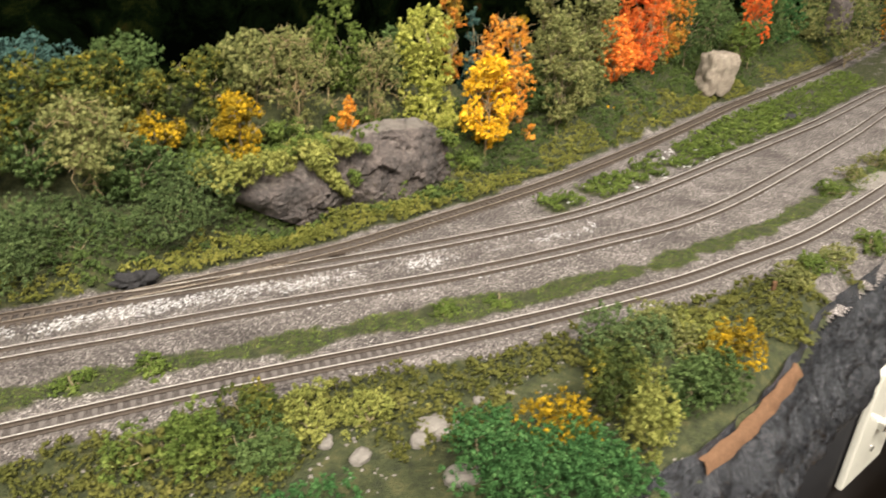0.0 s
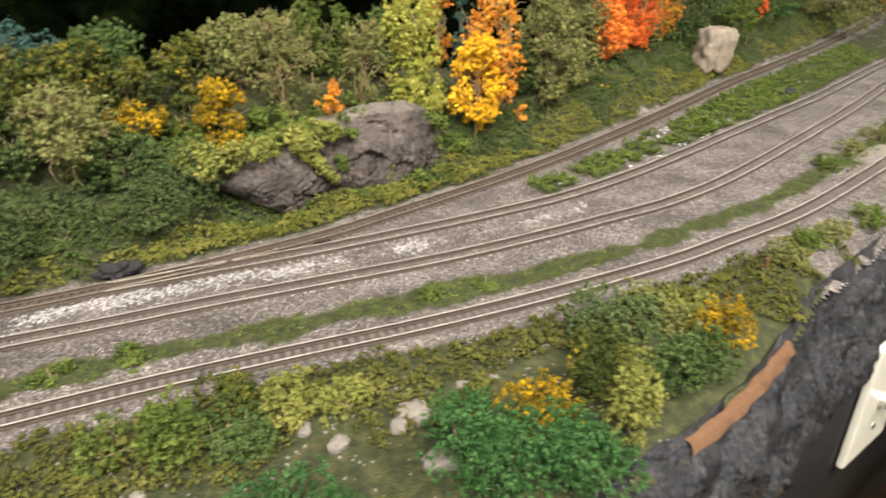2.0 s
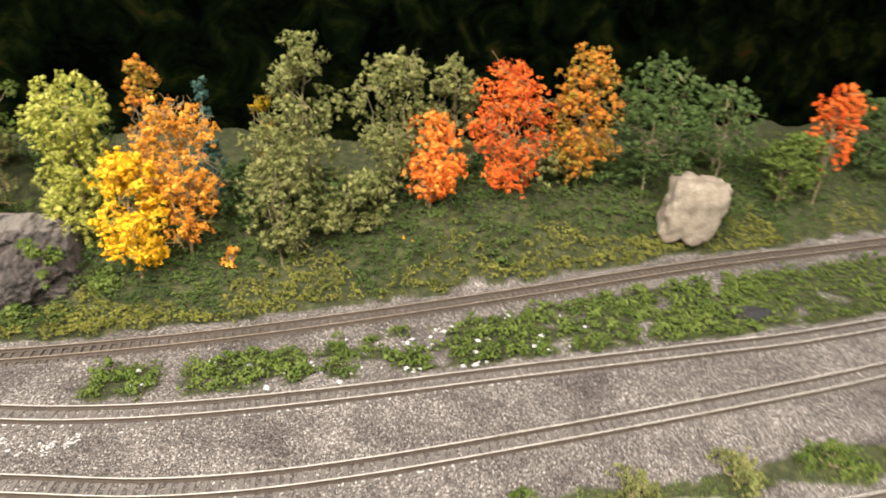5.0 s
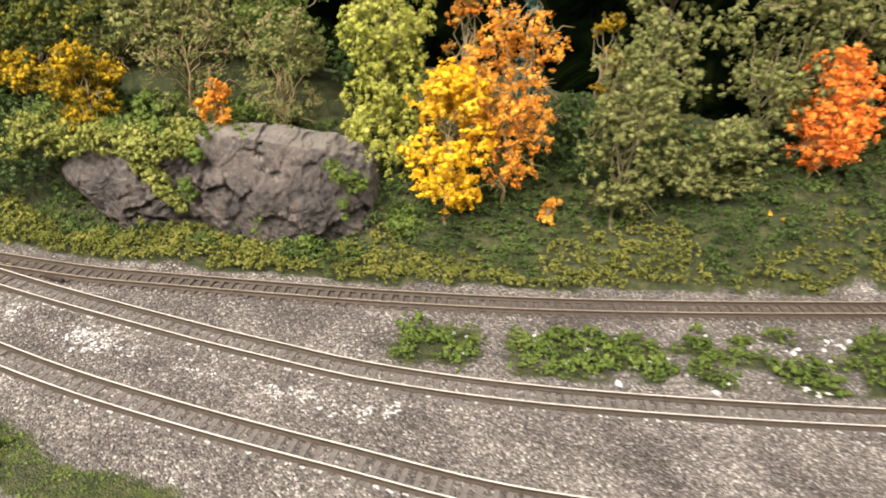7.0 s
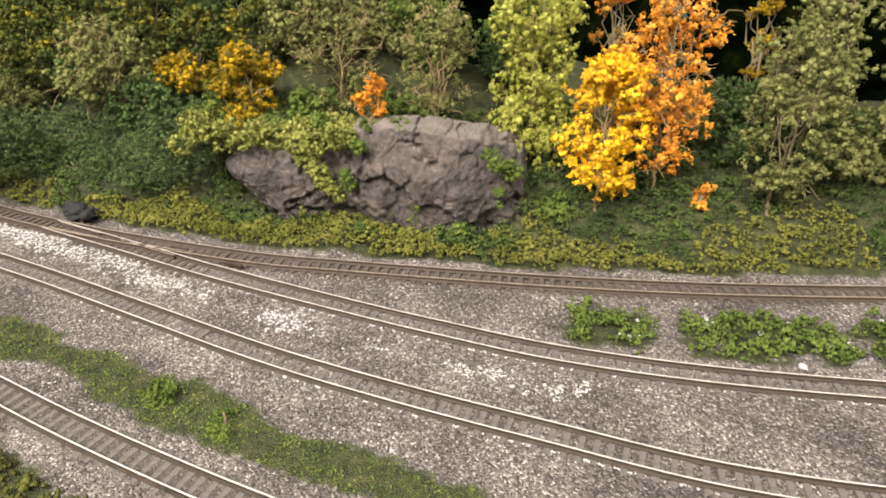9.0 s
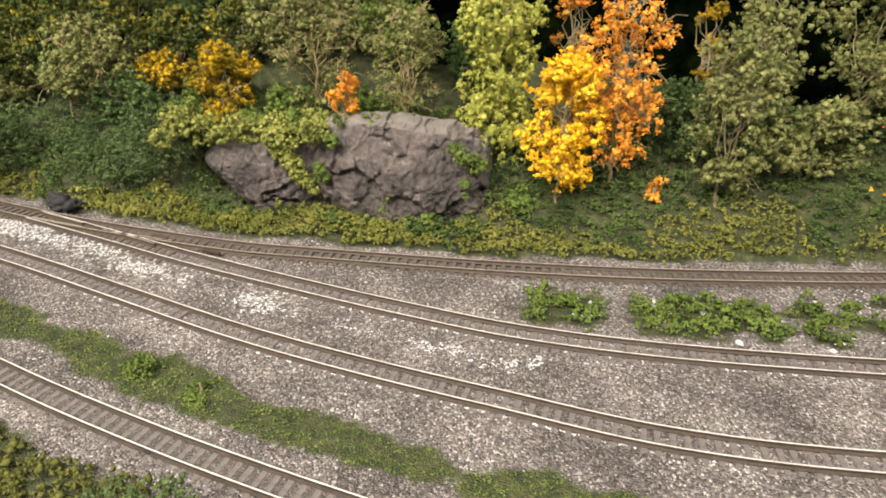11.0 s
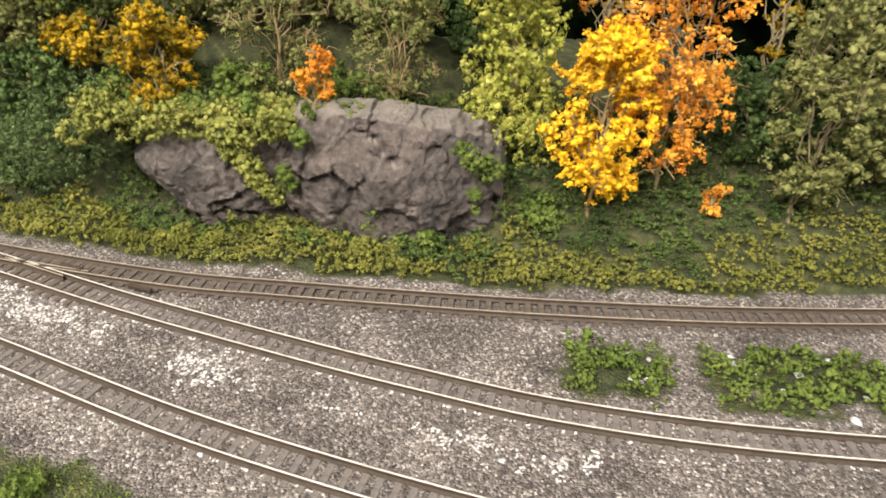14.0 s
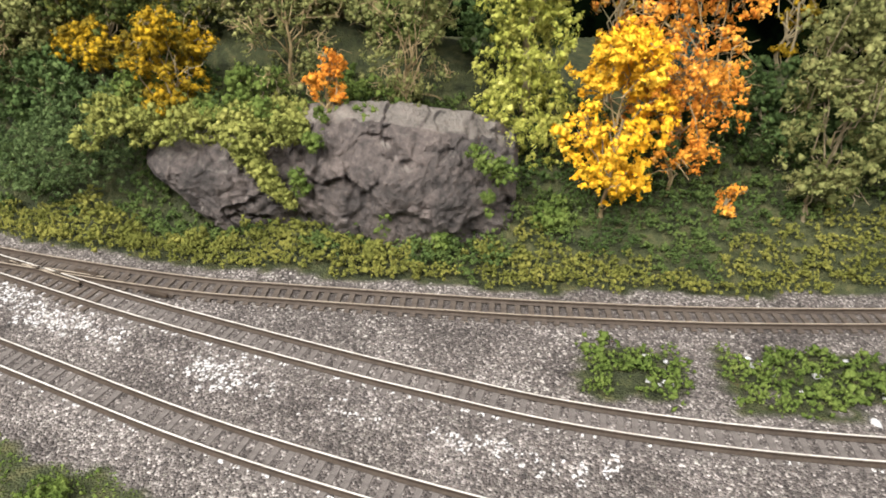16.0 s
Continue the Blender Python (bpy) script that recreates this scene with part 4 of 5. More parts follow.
# the front verge
VERGE = (
    ("leafy green bush on the front verge", -0.097, 0.230, 0.024, 0.044, MID_GREEN), ("dark-green bush on the front verge", -0.066, 0.234, 0.015, 0.034, DARK_GREEN),
    ("dark-green bush on the front verge", -0.052, 0.229, 0.012, 0.022, DARK_GREEN), ("yellow-flecked bush on the front verge", -0.072, 0.25, 0.016, 0.032, AUTUMN_MIX),
    ("yellow-green bush on the front verge", -0.044, 0.249, 0.017, 0.032, LIME), ("yellow-green bush on the front verge", -0.018, 0.252, 0.013, 0.028, LIME),
    ("emerald bush at the front of the layout", -0.024, 0.183, 0.032, 0.056, EMERALD), ("emerald bush at the front of the layout", 0.032, 0.222, 0.03, 0.036, EMERALD),
    ("green bush at the front of the layout", 0.05, 0.21, 0.032, 0.042, EMERALD), ("emerald bush at the front of the layout", 0.081, 0.219, 0.03, 0.036, EMERALD),
    ("golden-yellow bush at the front", 0.062, 0.243, 0.03, 0.03, MUSTARD), ("tall yellow-leaved bush at the front", 0.090, 0.262, 0.042, 0.028, AUTUMN_MIX),
    ("yellow-green bush at the front", 0.106, 0.272, 0.022, 0.02, LIME), ("fuzzy olive-green bush beside the front track", 0.103, 0.306, 0.03, 0.044, MOUND),
    ("fuzzy olive-green bush beside the front track", 0.128, 0.309, 0.026, 0.04, OLIVE), ("golden-yellow bush near the cliff edge", 0.158, 0.3, 0.024, 0.026, MUSTARD),
    ("yellow-green bush near the cliff edge", 0.148, 0.324, 0.016, 0.034, LIME), ("dark-green bush near the cliff edge", 0.124, 0.267, 0.03, 0.026, DARK_GREEN),
    ("dark-green bush near the cliff edge", 0.14, 0.276, 0.026, 0.026, DARK_GREEN), ("yellow-green bush at the cliff edge", 0.101, 0.236, 0.038, 0.024, LIME),
    ("green bush at the front of the layout", 0.066, 0.228, 0.026, 0.03, EMERALD),
    ("dark olive clump on the cliff rim", 0.222, 0.384, 0.013, 0.024, OLIVE), ("dark olive clump on the cliff rim", 0.243, 0.4, 0.012, 0.024, MID_GREEN),
    ("dark olive clump on the cliff rim", 0.266, 0.414, 0.012, 0.026, OLIVE), ("dark olive clump on the cliff rim", 0.3, 0.436, 0.011, 0.03, MID_GREEN),
    ("dark olive clump on the cliff rim", 0.356, 0.48, 0.012, 0.026, OLIVE), ("olive clump on the cliff rim", 0.467, 0.563, 0.012, 0.03, OLIVE),
    ("olive clump on the cliff rim", 0.52, 0.61, 0.014, 0.04, MID_GREEN), ("olive clump on the cliff rim", 0.57, 0.65, 0.013, 0.05, OLIVE),
    ("olive clump on the cliff rim", 0.6, 0.64, 0.013, 0.04, MID_GREEN), ("olive clump on the cliff rim", 0.66, 0.72, 0.015, 0.05, OLIVE), ("olive clump on the cliff rim", 0.8, 0.82, 0.02, 0.08, OLIVE),
    ("low green tuft between the tracks", 0.012, 0.3405, 0.007, 0.016, MID_GREEN), ("low green tuft between the tracks", -0.128, 0.284, 0.007, 0.022, MID_GREEN),
    ("low green tuft between the tracks", -0.158, 0.271, 0.006, 0.02, MID_GREEN), ("low green tuft between the tracks", 0.045, 0.354, 0.005, 0.016, MID_GREEN),
    ("ochre bush between the tracks", 0.478, 0.668, 0.016, 0.035, AUTUMN_MIX), ("green bush between the tracks", 0.44, 0.64, 0.015, 0.035, MID_GREEN),
    ("olive bush between the tracks", 0.40, 0.606, 0.014, 0.03, OLIVE), ("olive bush between the tracks", 0.36, 0.567, 0.013, 0.03, OLIVE), ("olive bush between the tracks", 0.325, 0.533, 0.012, 0.028, MID_GREEN),
    ("olive bush between the tracks", 0.54, 0.735, 0.016, 0.04, OLIVE), ("olive bush between the tracks", 0.62, 0.81, 0.016, 0.045, OLIVE),
)
for i, (label, x, y, h, w, m) in enumerate(VERGE):
    z = float(height(np.array([[x, y]]))[0])
    tree("bush", label, "bush", x, y, z - 0.004, z + h, w, m, int(3400 * min(1.6, max(0.2, w * (h + 0.01) / 0.0016))), 0.0019 if m is not OLIVE else 0.0017, 14, "mound", 0, seed=140 + i, fill=0.3, base=z, group="bushes of the front verge", size=(0.2, 0.36))


def patch(name, label, points, outward, mat, size, seed, kind="stuff", parent=None):
    v, f = flakes(np.random.default_rng(seed), points, outward, size, 0.8)
    ob = mesh_object(name, v, f, mat, parent)
    if parent is None:
        tagged(ob, label, "ground cover", kind=kind)
    return ob


def scatter(seed, n, zone, lift=0.004, grain=0.011, x0=-0.5, x1=1.1, y0=0.1, y1=1.4):
    """Places on the ground where zone(points) holds, heaped in small mounds."""
    r = np.random.default_rng(seed)
    p = np.stack([r.uniform(x0, x1, n), r.uniform(y0, y1, n)], 1)
    p = p[(off(p, "A") < 0.2) & (off(p, "E") > 0.001)]
    p = p[zone(p)]
    m = 0.5 + 0.5 * value_noise(p, grain, seed) + 0.35 * value_noise(p, grain / 2.3, seed + 1)
    z = height(p) + lift * np.clip(m, 0, 1.3) * r.uniform(0.55, 1.0, len(p))
    e = 0.001
    gx = (value_noise(p + [e, 0], grain, seed) - value_noise(p - [e, 0], grain, seed)) / (2 * e) * lift * 0.5
    gy = (value_noise(p + [0, e], grain, seed) - value_noise(p - [0, e], grain, seed)) / (2 * e) * lift * 0.5
    return np.c_[p, z], np.stack([-gx, -gy, np.ones(len(p))], 1)


def clumps(name, label, zone, mat, grid, lift, leaf, seed, gap=0.06, each=36, big=0.12, x0=-0.5, x1=1.1, y0=0.1, y1=1.4):
    """Foam turf: uneven heaps side by side, each a crumbly core under a skin of flock."""
    r = np.random.default_rng(seed)
    gx, gy = np.meshgrid(np.arange(x0, x1, grid), np.arange(y0, y1, grid * 0.9))
    p = np.stack([gx.ravel(), gy.ravel()], 1) + r.uniform(-0.5, 0.5, (gx.size, 2)) * grid
    p = p[(off(p, "A") < 0.2) & (off(p, "E") > 0.002)]
    p = p[zone(p) & (r.uniform(0, 1, len(p)) > gap)]
    k = len(p)
    rad = grid * r.uniform(0.45, 0.85, k) * np.where(r.uniform(0, 1, k) < big, 1.55, 1.0)
    tall = lift * r.uniform(0.45, 1.15, k) * rad / (0.65 * grid)
    z = height(p)
    middle = np.c_[p, z + 0.2 * lift]
    # crumbs heaped over each clump
    m = np.where(p[:, 0] < 0.4, 11, 4)
    of = np.repeat(np.arange(k), m)
    ang, u = r.uniform(0, 6.283, len(of)), np.sqrt(r.uniform(0, 1, len(of)))
    dome = np.sqrt(np.clip(1 - u * u, 0, 1))
    crumb = middle[of] + np.stack([np.cos(ang) * u * rad[of], np.sin(ang) * u * rad[of], dome * tall[of] * r.uniform(0.6, 1.0, len(of))], 1)
    size = rad[of] * r.uniform(0.18, 0.34, len(of))
    # flock over the crumbs
    n = np.where(p[of, 0] < 0.4, each // 9, 4)
    on = np.repeat(np.arange(len(of)), n)
    way = r.normal(0, 1, (len(on), 3)) + [0, 0, 0.5]
    way /= np.linalg.norm(way, axis=1)[:, None]
    v, f = join([flakes(r, crumb[on] + way * (size[on] * r.uniform(0.6, 1.15, len(on)))[:, None], way, leaf, 0.9), lumps(r, crumb, size * 0.95)])
    return tagged(mesh_object(name, v, f, mat), label, "ground cover", kind="stuff")


def ochre(p):
    """Where the slope's turf is ochre: along the track, and in drifts up the slope."""
    return off(p, "A") + 0.026 * value_noise(p, 0.032, 27) + 0.012 * value_noise(p, 0.011, 28) < 0.034


z1 = lambda p: (turf_mask(p)[0] > 0) & ~ochre(p) & (off(p, "A") < np.where(p[:, 0] < -0.14, 0.05, 0.095))
z2 = lambda p: (turf_mask(p)[0] > 0) & ochre(p)
z3 = lambda p: (turf_mask(p)[1] > 0)
z4 = lambda p: (turf_mask(p)[2] > 0) & (value_noise(p, 0.02, 33) > -0.75)
z5 = lambda p: (turf_mask(p)[3] > 0) & (value_noise(p, 0.028, 34) + np.clip((0.05 + off(p, "D")) / 0.03, -1.2, 1.0) > -0.55)
clumps("slope_turf", "dark-green clumped turf on the slope", z1, TURF_BACK, 0.0043, 0.0066, 0.0011, 51, big=0.2)
clumps("ochre_turf", "ochre-green turf along the main track and in drifts on the slope", z2, TURF_EDGE, 0.0044, 0.0058, 0.0011, 52)
clumps("island_turf", "green clumps between main and siding", z3, MID_GREEN, 0.0054, 0.0048, 0.00095, 53, 0.1, x1=0.6)
patch("strip_turf", "low yellow-green grass between the tracks", *scatter(44, 1500000, z4, 0.0016, 0.012), MID_GREEN, 0.0011, 54)
clumps("verge_turf", "ochre-green turf on the front verge", z5, VERGE_TURF, 0.0056, 0.0038, 0.001, 55, 0.1)

# moss on the rocks
rm = np.random.default_rng(77)


def moss(label, blobs, mat, n, seed):
    ob_rng = np.random.default_rng(seed)
    p, d, tufts, sizes = crown_places(ob_rng, blobs, n, 0.4, 0.0022)
    c = np.array(blobs)[:, :3].mean(0)
    v, f = join([flakes(ob_rng, p - c, d, 0.00095), lumps(ob_rng, tufts - c, sizes * 0.75)])
    ob = mesh_object("moss", v, f, mat)
    ob.matrix_world = pose(*c)
    return tagged(ob, label, "moss", "moss on the rocks")


cap = [(*on_rock(rm.uniform(0.16, 0.258), rm.uniform(0.402, 0.44)), rm.uniform(0.044, 0.055), rm.uniform(0.005, 0.009), 0.7) for _ in range(44)]
moss("yellow-green moss capping the low rock", cap, LIME, 24000, 3)
moss("moss strand hanging over the rock face", [(*on_rock(0.236 + 0.003 * k + rm.normal(0, .001), 0.405 - 0.0005 * k), 0.047 - 0.0045 * k, 0.0065 - 0.0005 * k, 1.0) for k in range(7)], LIME, 5200, 4)
for k, (s, c, z, r) in enumerate(((0.27, 0.399, 0.05, 0.0045), (0.262, 0.4, 0.03, 0.006), (0.342, 0.397, 0.05, 0.0045), (0.345, 0.397, 0.03, 0.0035), (0.30, 0.397, 0.012, 0.004), (0.35, 0.403, 0.04, 0.006), (0.272, 0.41, 0.058, 0.003), (0.325, 0.396, 0.008, 0.004))):
    x, y = on_rock(s, c)
    moss("small green moss tuft on the rock face", [(x + rm.normal(0, .002), y + rm.normal(0, .001), z + rm.normal(0, .003), r * rm.uniform(0.5, 1), 0.9) for _ in range(4)], MID_GREEN, 600, 20 + k)

foot = [(*on_rock(0.175 + 0.18 * k / 24 + rm.normal(0, .003), 0.396 + rm.normal(0, .003) - 0.006 * (k < 9)), rm.uniform(0.001, 0.005), rm.uniform(0.003, 0.006), 0.7) for k in range(25)]
moss("ochre-green turf heaped along the foot of the rocks", foot, TURF_EDGE, 5200, 40)

# fallen leaves
lp, lo = scatter(90, 400, lambda p: (off(p, "A") > 0.02) & (off(p, "A") < 0.07) & (p[:, 0] > 0.02) & (p[:, 0] < 0.3), 0.006)
patch("fallen_leaves", "orange and yellow leaves fallen on the slope", lp + [0, 0, 0.003], lo, YELLOW, 0.0032, 91)

# ---- stones ----
def stones(name, label, zone, n, size, mat, seed, flat=0.6, **kw):
    r = np.random.default_rng(seed)
    p, _ = scatter(seed, n, zone, 0.0, **kw)
    k = len(p)
    tri = LUMP_FACES[:4] if size < 0.001 else LUMP_FACES
    s = size * r.uniform(0.4, 1.2, (k, 1, 1)) * r.uniform(0.6, 1.25, (k, 6, 1))
    a = r.uniform(0, 6.283, k)
    v = LUMP[None] * s
    x = v[..., 0] * np.cos(a)[:, None] * 1.3 - v[..., 1] * np.sin(a)[:, None]
    y = v[..., 0] * np.sin(a)[:, None] * 1.3 + v[..., 1] * np.cos(a)[:, None]
    v = np.stack([x, y, v[..., 2] * flat], -1) + p[:, None]
    f = (tri[None] + 6 * np.arange(k)[:, None, None]).reshape(-1, 3)
    ob = mesh_object(name, v.reshape(-1, 3), f, mat)
    return tagged(ob, label, "gravel", kind="stuff")


GRIT = foliage("loose_grit", [(0.0, (0.05, 0.045, 0.045)), (0.4, (0.11, 0.099, 0.09)), (0.75, (0.21, 0.193, 0.175)), (1.0, (0.48, 0.455, 0.42))], 30.0, 0.8)
bare = lambda p: (sum(turf_mask(p)) < 0.5) & (off(p, "A") < 0.03) & np.all([np.abs(off(p, k)) > 0.0056 for k in "ABCD"], axis=0)
stones("ballast_gravel", "loose grey ballast gravel of the yard", bare, 230000, 0.00062, GRIT, 61, x1=0.75, y1=1.1)
chips = lambda p: (off(p, "A") < -0.018) & (off(p, "B") > 0.012) & (p[:, 0] + p[:, 1] > 0.56) & (p[:, 0] < 0.3) & (value_noise(p, 0.01, 63) > 0.3)
stones("white_chips", "white stone chips in the green island", chips, 48000, 0.0019, CHALK, 64)
pale = lambda p: 0.75 * value_noise(p, 0.0019, 67) + 0.7 * value_noise(p, 0.013, 66) - np.abs(off(p, "C") - 0.025) / 0.011 + 0.25 * np.clip(-p[:, 0] / 0.1, -1, 1) > -0.1
stones("pale_grit", "white dusty grit beside the turnout", lambda p: pale(p) & (np.abs(off(p, "B")) > 0.0055) & (np.abs(off(p, "A")) > 0.0055), 130000, 0.00052, CHALK, 68, x0=-0.35, x1=0.12, y0=0.22, y1=0.52)
debris = lambda p: (off(p, "D") < -0.032) & (p[:, 0] < 0.12)
stones("verge_gravel", "scattered pale gravel on the dry verge", debris, 45000, 0.0011, STONE, 69)
for i, (x, y, s, q) in enumerate(((0.009, 0.25, 0.008, 1.2), (0.014, 0.247, 0.006, 1.0), (0.004, 0.243, 0.006, 0.9), (0.012, 0.255, 0.005, 1.0), (0.018, 0.252, 0.0045, 1.0), (0.023, 0.221, 0.0085, 1.3), (-0.019, 0.231, 0.006, 1.1), (-0.035, 0.239, 0.0055, 1.0), (0.031, 0.269, 0.0042, 1.2), (0.045, 0.275, 0.003, 1.0), (-0.09, 0.205, 0.004, 1.0))):
    rock("stone", (x, y, float(height(np.array([[x, y]]))[0]) + s * 0.15), (s * q * 0.75, s * 0.6, s * 0.45), 40 * i, STONE, 30 + i, "pale grey stone lying on the front verge", "stone", 6, 0.2, 3.0, group="stones of the verge")
# dark heap beside the turnout, cinder by the far siding
rock("cinder_heap", (-0.171, 0.366, 0.003), (0.012, 0.007, 0.006), 20, SCORCH, 51, "black crumpled cinder heap beside the turnout", "heap", 14, 0.75, 2.2)
rock("cinder_heap", (0.392, 0.765, 0.003), (0.012, 0.007, 0.004), 30, SCORCH, 52, "black cinder heap beside the far siding", "heap", 10, 0.35, 2.5)
post = thing("switch_stand", (0.206, 0.369, 0.0), "short rust-brown post beside the front track", "post")
part("post", box_bm(0.0022, 0.0022, 0.008, (0, 0, 0.004), 0.0003), TERRACOTTA, post)
part("foot", box_bm(0.004, 0.004, 0.002, (0, 0, 0.001), 0.0004), STONE, post)

# ---- cliff, fascia and what hangs on it ----


def build_cliff():
    line = EDGE[EDGE[:, 0] > -0.35]
    line = smooth_line(line[::2], 0.0035)
    _, n = normals_2d(line)
    rows = 30
    v = []
    for i, ((x, y), (nx, ny)) in enumerate(zip(line, n)):
        deep = 0.115 if x < 0.4 else max(0.05, 0.115 - 0.2 * (x - 0.4))
        for k in range(rows):
            u = k / (rows - 1)
            q = Vector((x * 17, y * 17, u * 1.7))
            fold = noise.ridged_multi_fractal(q + Vector((u * 1.5, 0, 0)), 0.9, 2.0, 5, 1.0, 2.0) - 1.0
            out = -0.004 + 0.016 * math.sin(min(1, u * 1.3) * 1.57) + 0.012 * fold * min(1, 6 * u) + 0.002 * noise.noise(q * 5)
            if u > 0.8:
                out *= 1 - (u - 0.8) * 2.6
            v.append((x - nx * out, y - ny * out, float(-0.006 - deep * u - 0.004 * fold * u)))
    m = len(line)
    idx = np.arange(m * rows).reshape(m, rows)
    f = np.stack([idx[:-1, :-1], idx[:-1, 1:], idx[1:, 1:], idx[1:, :-1]], -1).reshape(-1, 4)
    ob = mesh_object("cliff", v, f, CLIFF)
    return tagged(ob, "crumpled slate-grey plaster cliff along the layout edge", "cliff", kind="structure")


build_cliff()


def build_fascia():
    line = EDGE[EDGE[:, 0] > -0.6][::2]
    _, n = normals_2d(line)
    v = []
    for out, top in ((0.010, True), (0.010, False), (0.003, False), (0.003, True)):
        for (x, y), (nx, ny) in zip(line, n):
            rise = -0.085 if x < 0.36 else min(0.006, -0.085 + 0.34 * (x - 0.36))
            v.append((x - nx * out, y - ny * out, rise if top else -0.36))
    m = len(line)
    i = np.arange(m - 1)
    f = np.concatenate([np.stack([a * m + i, b * m + i, b * m + i + 1, a * m + i + 1], 1) for a, b in ((0, 1), (1, 2), (2, 3), (3, 0))])
    ob = mesh_object("fascia", v, f, FASCIA)
    return tagged(ob, "black painted fascia board below the cliff", "fascia", kind="structure")


build_fascia()
# Brown fibre board strip between the verge and the cliff.
strip = EDGE[(EDGE[:, 0] > 0.12) & (EDGE[:, 0] < 0.198)]
_, sn = normals_2d(strip)
bank = [(x - nx * o + 0.0008 * math.sin(i * 1.7 + k), y - ny * o, z) for k, (o, z) in enumerate(((-0.002, -0.0085), (0.0005, -0.0085), (0.002, -0.011), (0.0035, -0.014))) for i, ((x, y), (nx, ny)) in enumerate(zip(strip, sn))]
grid = np.arange(len(bank)).reshape(4, -1)
tagged(mesh_object("edge_board", bank, np.stack([grid[:-1, :-1], grid[1:, :-1], grid[1:, 1:], grid[:-1, 1:]], -1).reshape(-1, 4), TERRACOTTA), "terracotta-brown fibre board strip at the layout edge", "earth", kind="structure")


def switch_plate(x, y, z, turn, mat, label, tall=0.114, wide=0.07, lever=STEEL, mark=False):
    ob = thing("switch_plate", (x, y, z), label, "switch plate", "controls on the fascia", turn=turn)
    part("plate", box_bm(wide, 0.006, tall, (0, -0.003, 0), 0.0018), mat, ob)
    for s in (-1, 1):
        part("screw", cyl_bm(0.003, 0.0016, pose(0, -0.0065, s * 0.03, 90)), STEEL, ob, "steel screw head")
    nut = part("toggle_base", cyl_bm(0.0062, 0.006, pose(0, -0.008, -0.004, 90), seg=6), STEEL, ob, "steel hexagonal nut")
    part("bushing", cyl_bm(0.0042, 0.009, pose(0, -0.012, -0.004, 90)), STEEL, nut)
    part("lever", cyl_bm(0.0017, 0.02, pose(0.003, -0.022, -0.008, 72, 0, 12), 0.0026), lever, ob, "toggle lever")
    if mark:
        part("red_mark", box_bm(0.014, 0.0012, 0.007, (0.008, -0.0065, 0.018)), REDMARK, ob)
    return ob


switch_plate(0.351, 0.4425, -0.150, 38, IVORY, "ivory switch plate with a steel toggle lever")
switch_plate(0.503, 0.548, -0.132, 30, WHITE, "white switch plate with a red mark and long lever", 0.1, 0.055, IVORY, True)


def pocket():
    ob = thing("card_pocket", (0.418, 0.492, -0.155), "black plastic card pocket holder on the fascia", "holder", turn=36)
    w, d, h, t = 0.056, 0.028, 0.088, 0.002
    part("back_panel", box_bm(w, t, h + 0.008, (0, -0.001, 0.004), 0.0005), BLACK, ob)
    part("front_panel", box_bm(w, t, h, (0, -d, 0), 0.0005), BLACK, ob)
    for s in (-1, 1):
        part("side_panel", box_bm(t, d - t, h, (s * (w / 2 - t / 2), -d / 2, 0), 0.0005), BLACK, ob)
    part("bottom_panel", box_bm(w - 2 * t, d - 2 * t, t, (0, -d / 2, -h / 2 + t), 0.0003), BLACK, ob)
    part("sticker", box_bm(0.018, 0.0006, 0.012, (0.018, -d - 0.0013, -0.034)), BLUEMARK, ob, "bright blue sticker")
    return ob


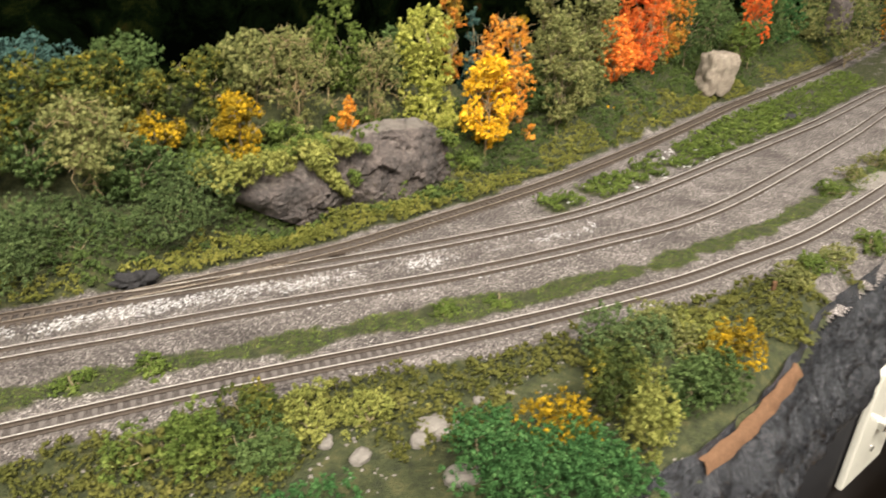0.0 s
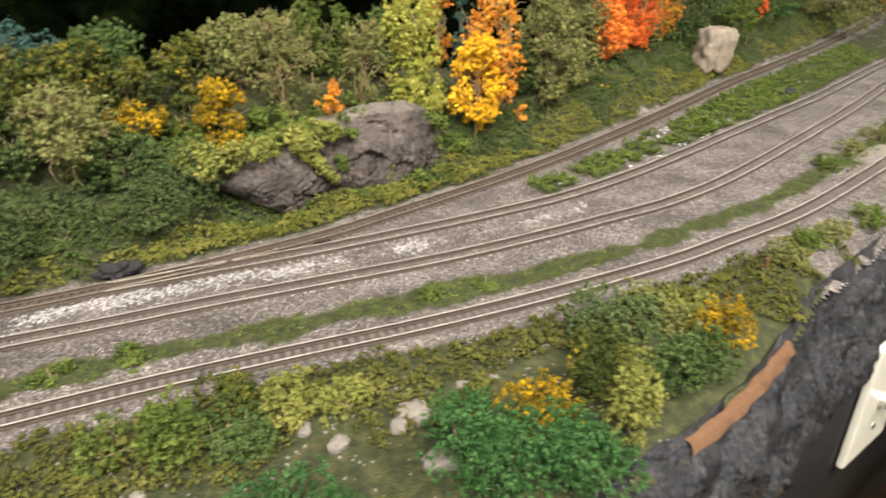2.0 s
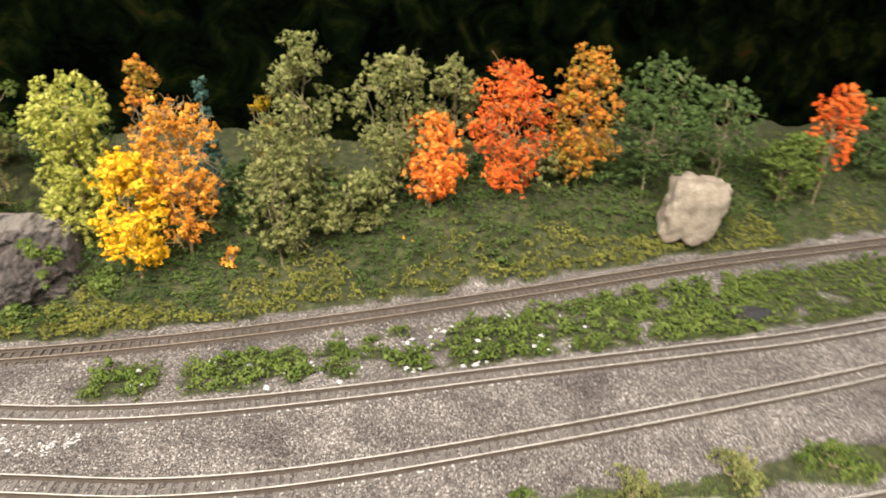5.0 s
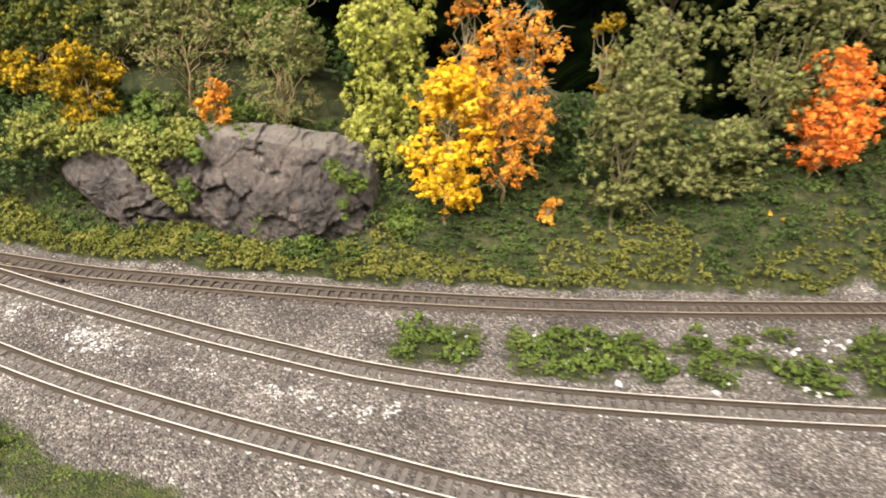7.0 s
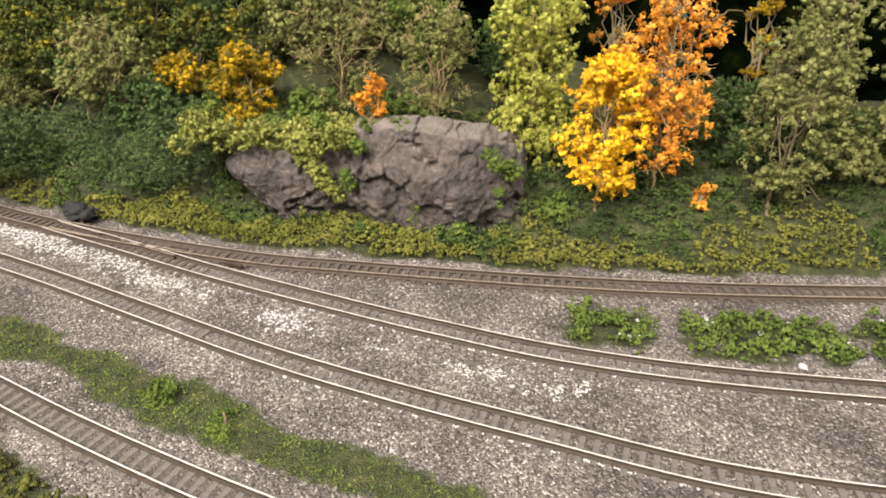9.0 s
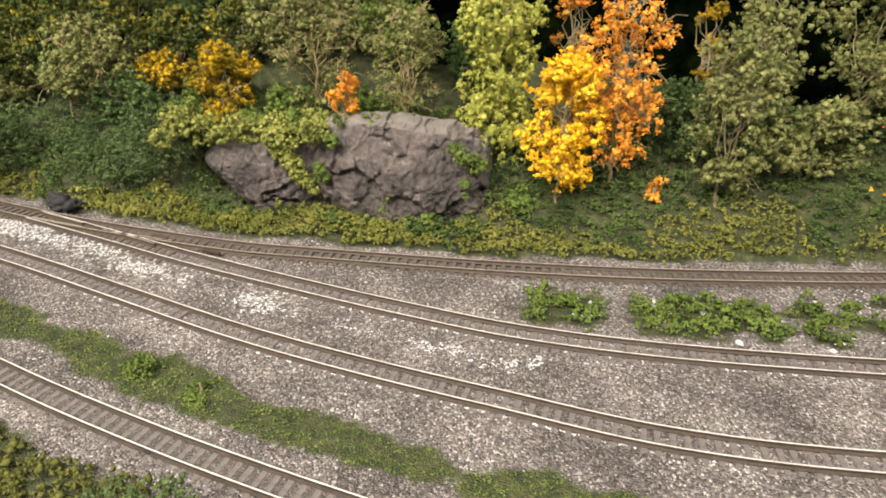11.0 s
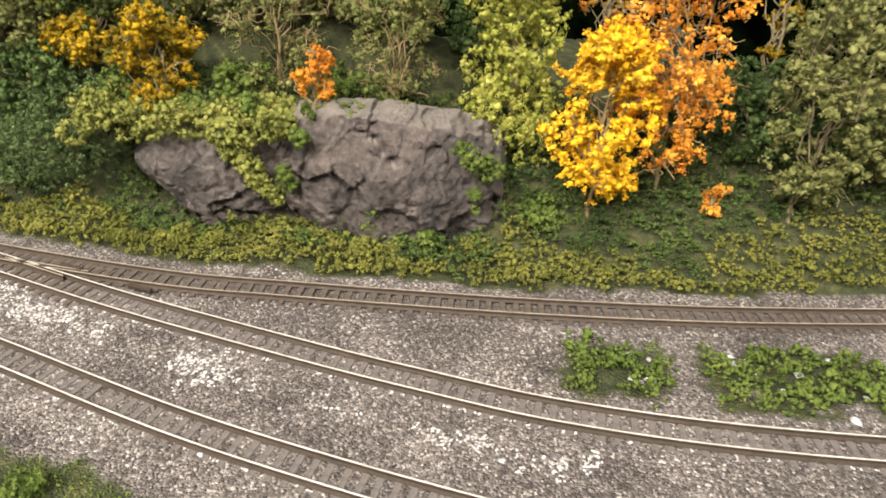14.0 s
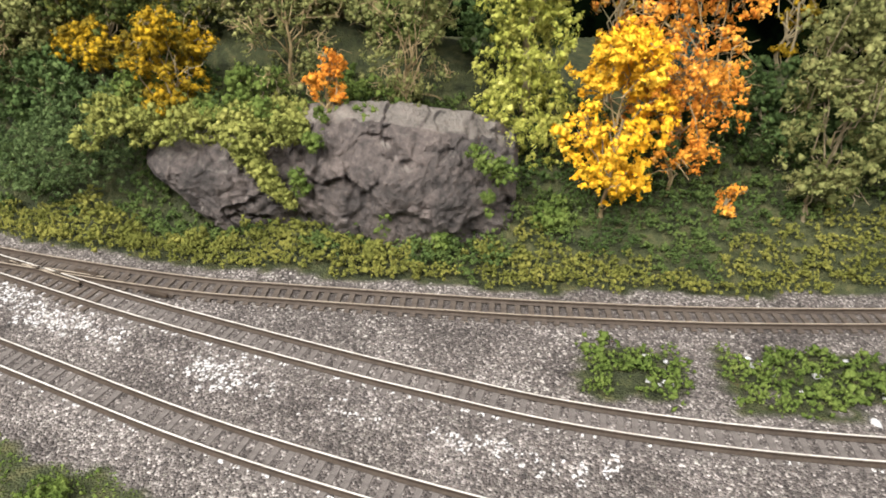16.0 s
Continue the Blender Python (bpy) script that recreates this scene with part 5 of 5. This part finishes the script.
pocket()
box = thing("control_box", (0.537, 0.5665, -0.126), "beige plastic control box with a screw knob", "box", turn=30)
part("housing", box_bm(0.06, 0.036, 0.042, (0, -0.018, 0), 0.002), BEIGE, box)
part("lid", box_bm(0.061, 0.004, 0.043, (0, -0.038, 0), 0.0012), BEIGE, box)
part("knob", cyl_bm(0.004, 0.02, pose(-0.018, -0.02, -0.03)), IVORY, box)
for x, y, z, w, h, turn, bars in ((0.583, 0.5985, -0.055, 0.075, 0.026, 27, 1), (0.655, 0.6335, -0.078, 0.07, 0.085, 26, 3)):
    card = thing("paper_card", (x, y, z), "white paper card pinned to the fascia", "card", "cards on the fascia", turn=turn)
    part("sheet", box_bm(w, 0.0008, h), PAPER, card)
    for k in range(bars):
        part("text_bar", box_bm(w * 0.7, 0.0006, h * 0.16, (0, -0.0007, h * (0.22 * (bars - 1) / 2 - 0.22 * k))), INK, card)
stool = thing("stool", (0.43, 0.47, -1.0), "round tan wooden stool in the aisle", "stool")
part("seat", cyl_bm(0.12, 0.03, pose(0.1, -0.15, 0.45), seg=32), WOOD, stool)
for a in (45, 135, 225, 315):
    part("leg", cyl_bm(0.014, 0.44, pose(0.1 + 0.08 * math.cos(radians(a)), -0.15 + 0.08 * math.sin(radians(a)), 0.22)), WOOD, stool)

# small traces along the tracks
flecks = lambda p: ((np.abs(off(p, "B") + 0.0064) < 0.0005) | (np.abs(off(p, "C") + 0.0064) < 0.0005) | (np.abs(off(p, "C") - 0.0066) < 0.0003)) & (p[:, 0] > -0.1) & (p[:, 0] < 0.3) & (value_noise(p, 0.004, 71) + 0.6 * value_noise(p, 0.05, 73) > 0.05)
stones("white_flecks", "white flecks along the rail feet", flecks, 260000, 0.0005, CHALK, 72, x0=-0.1, x1=0.3, y0=0.3, y1=0.7)
sandy = lambda p: (np.hypot((p[:, 0] - 0.377) * 0.8 + (p[:, 1] - 0.567) * 0.6, 2.5 * ((p[:, 1] - 0.567) * 0.8 - (p[:, 0] - 0.377) * 0.6)) < 0.03 + 0.008 * value_noise(p, 0.012, 75))
stones("pale_sand", "pale sand spilled between track and bushes", sandy, 50000, 0.0008, STONE, 76, x0=0.33, x1=0.43, y0=0.51, y1=0.63)
rock("cinder_lump", (0.06, 0.3265, 0.001), (0.0016, 0.0011, 0.0012), 25, SCORCH, 57, "small black lump beside the front rail", "lump", 6, 0.3, 2.5)
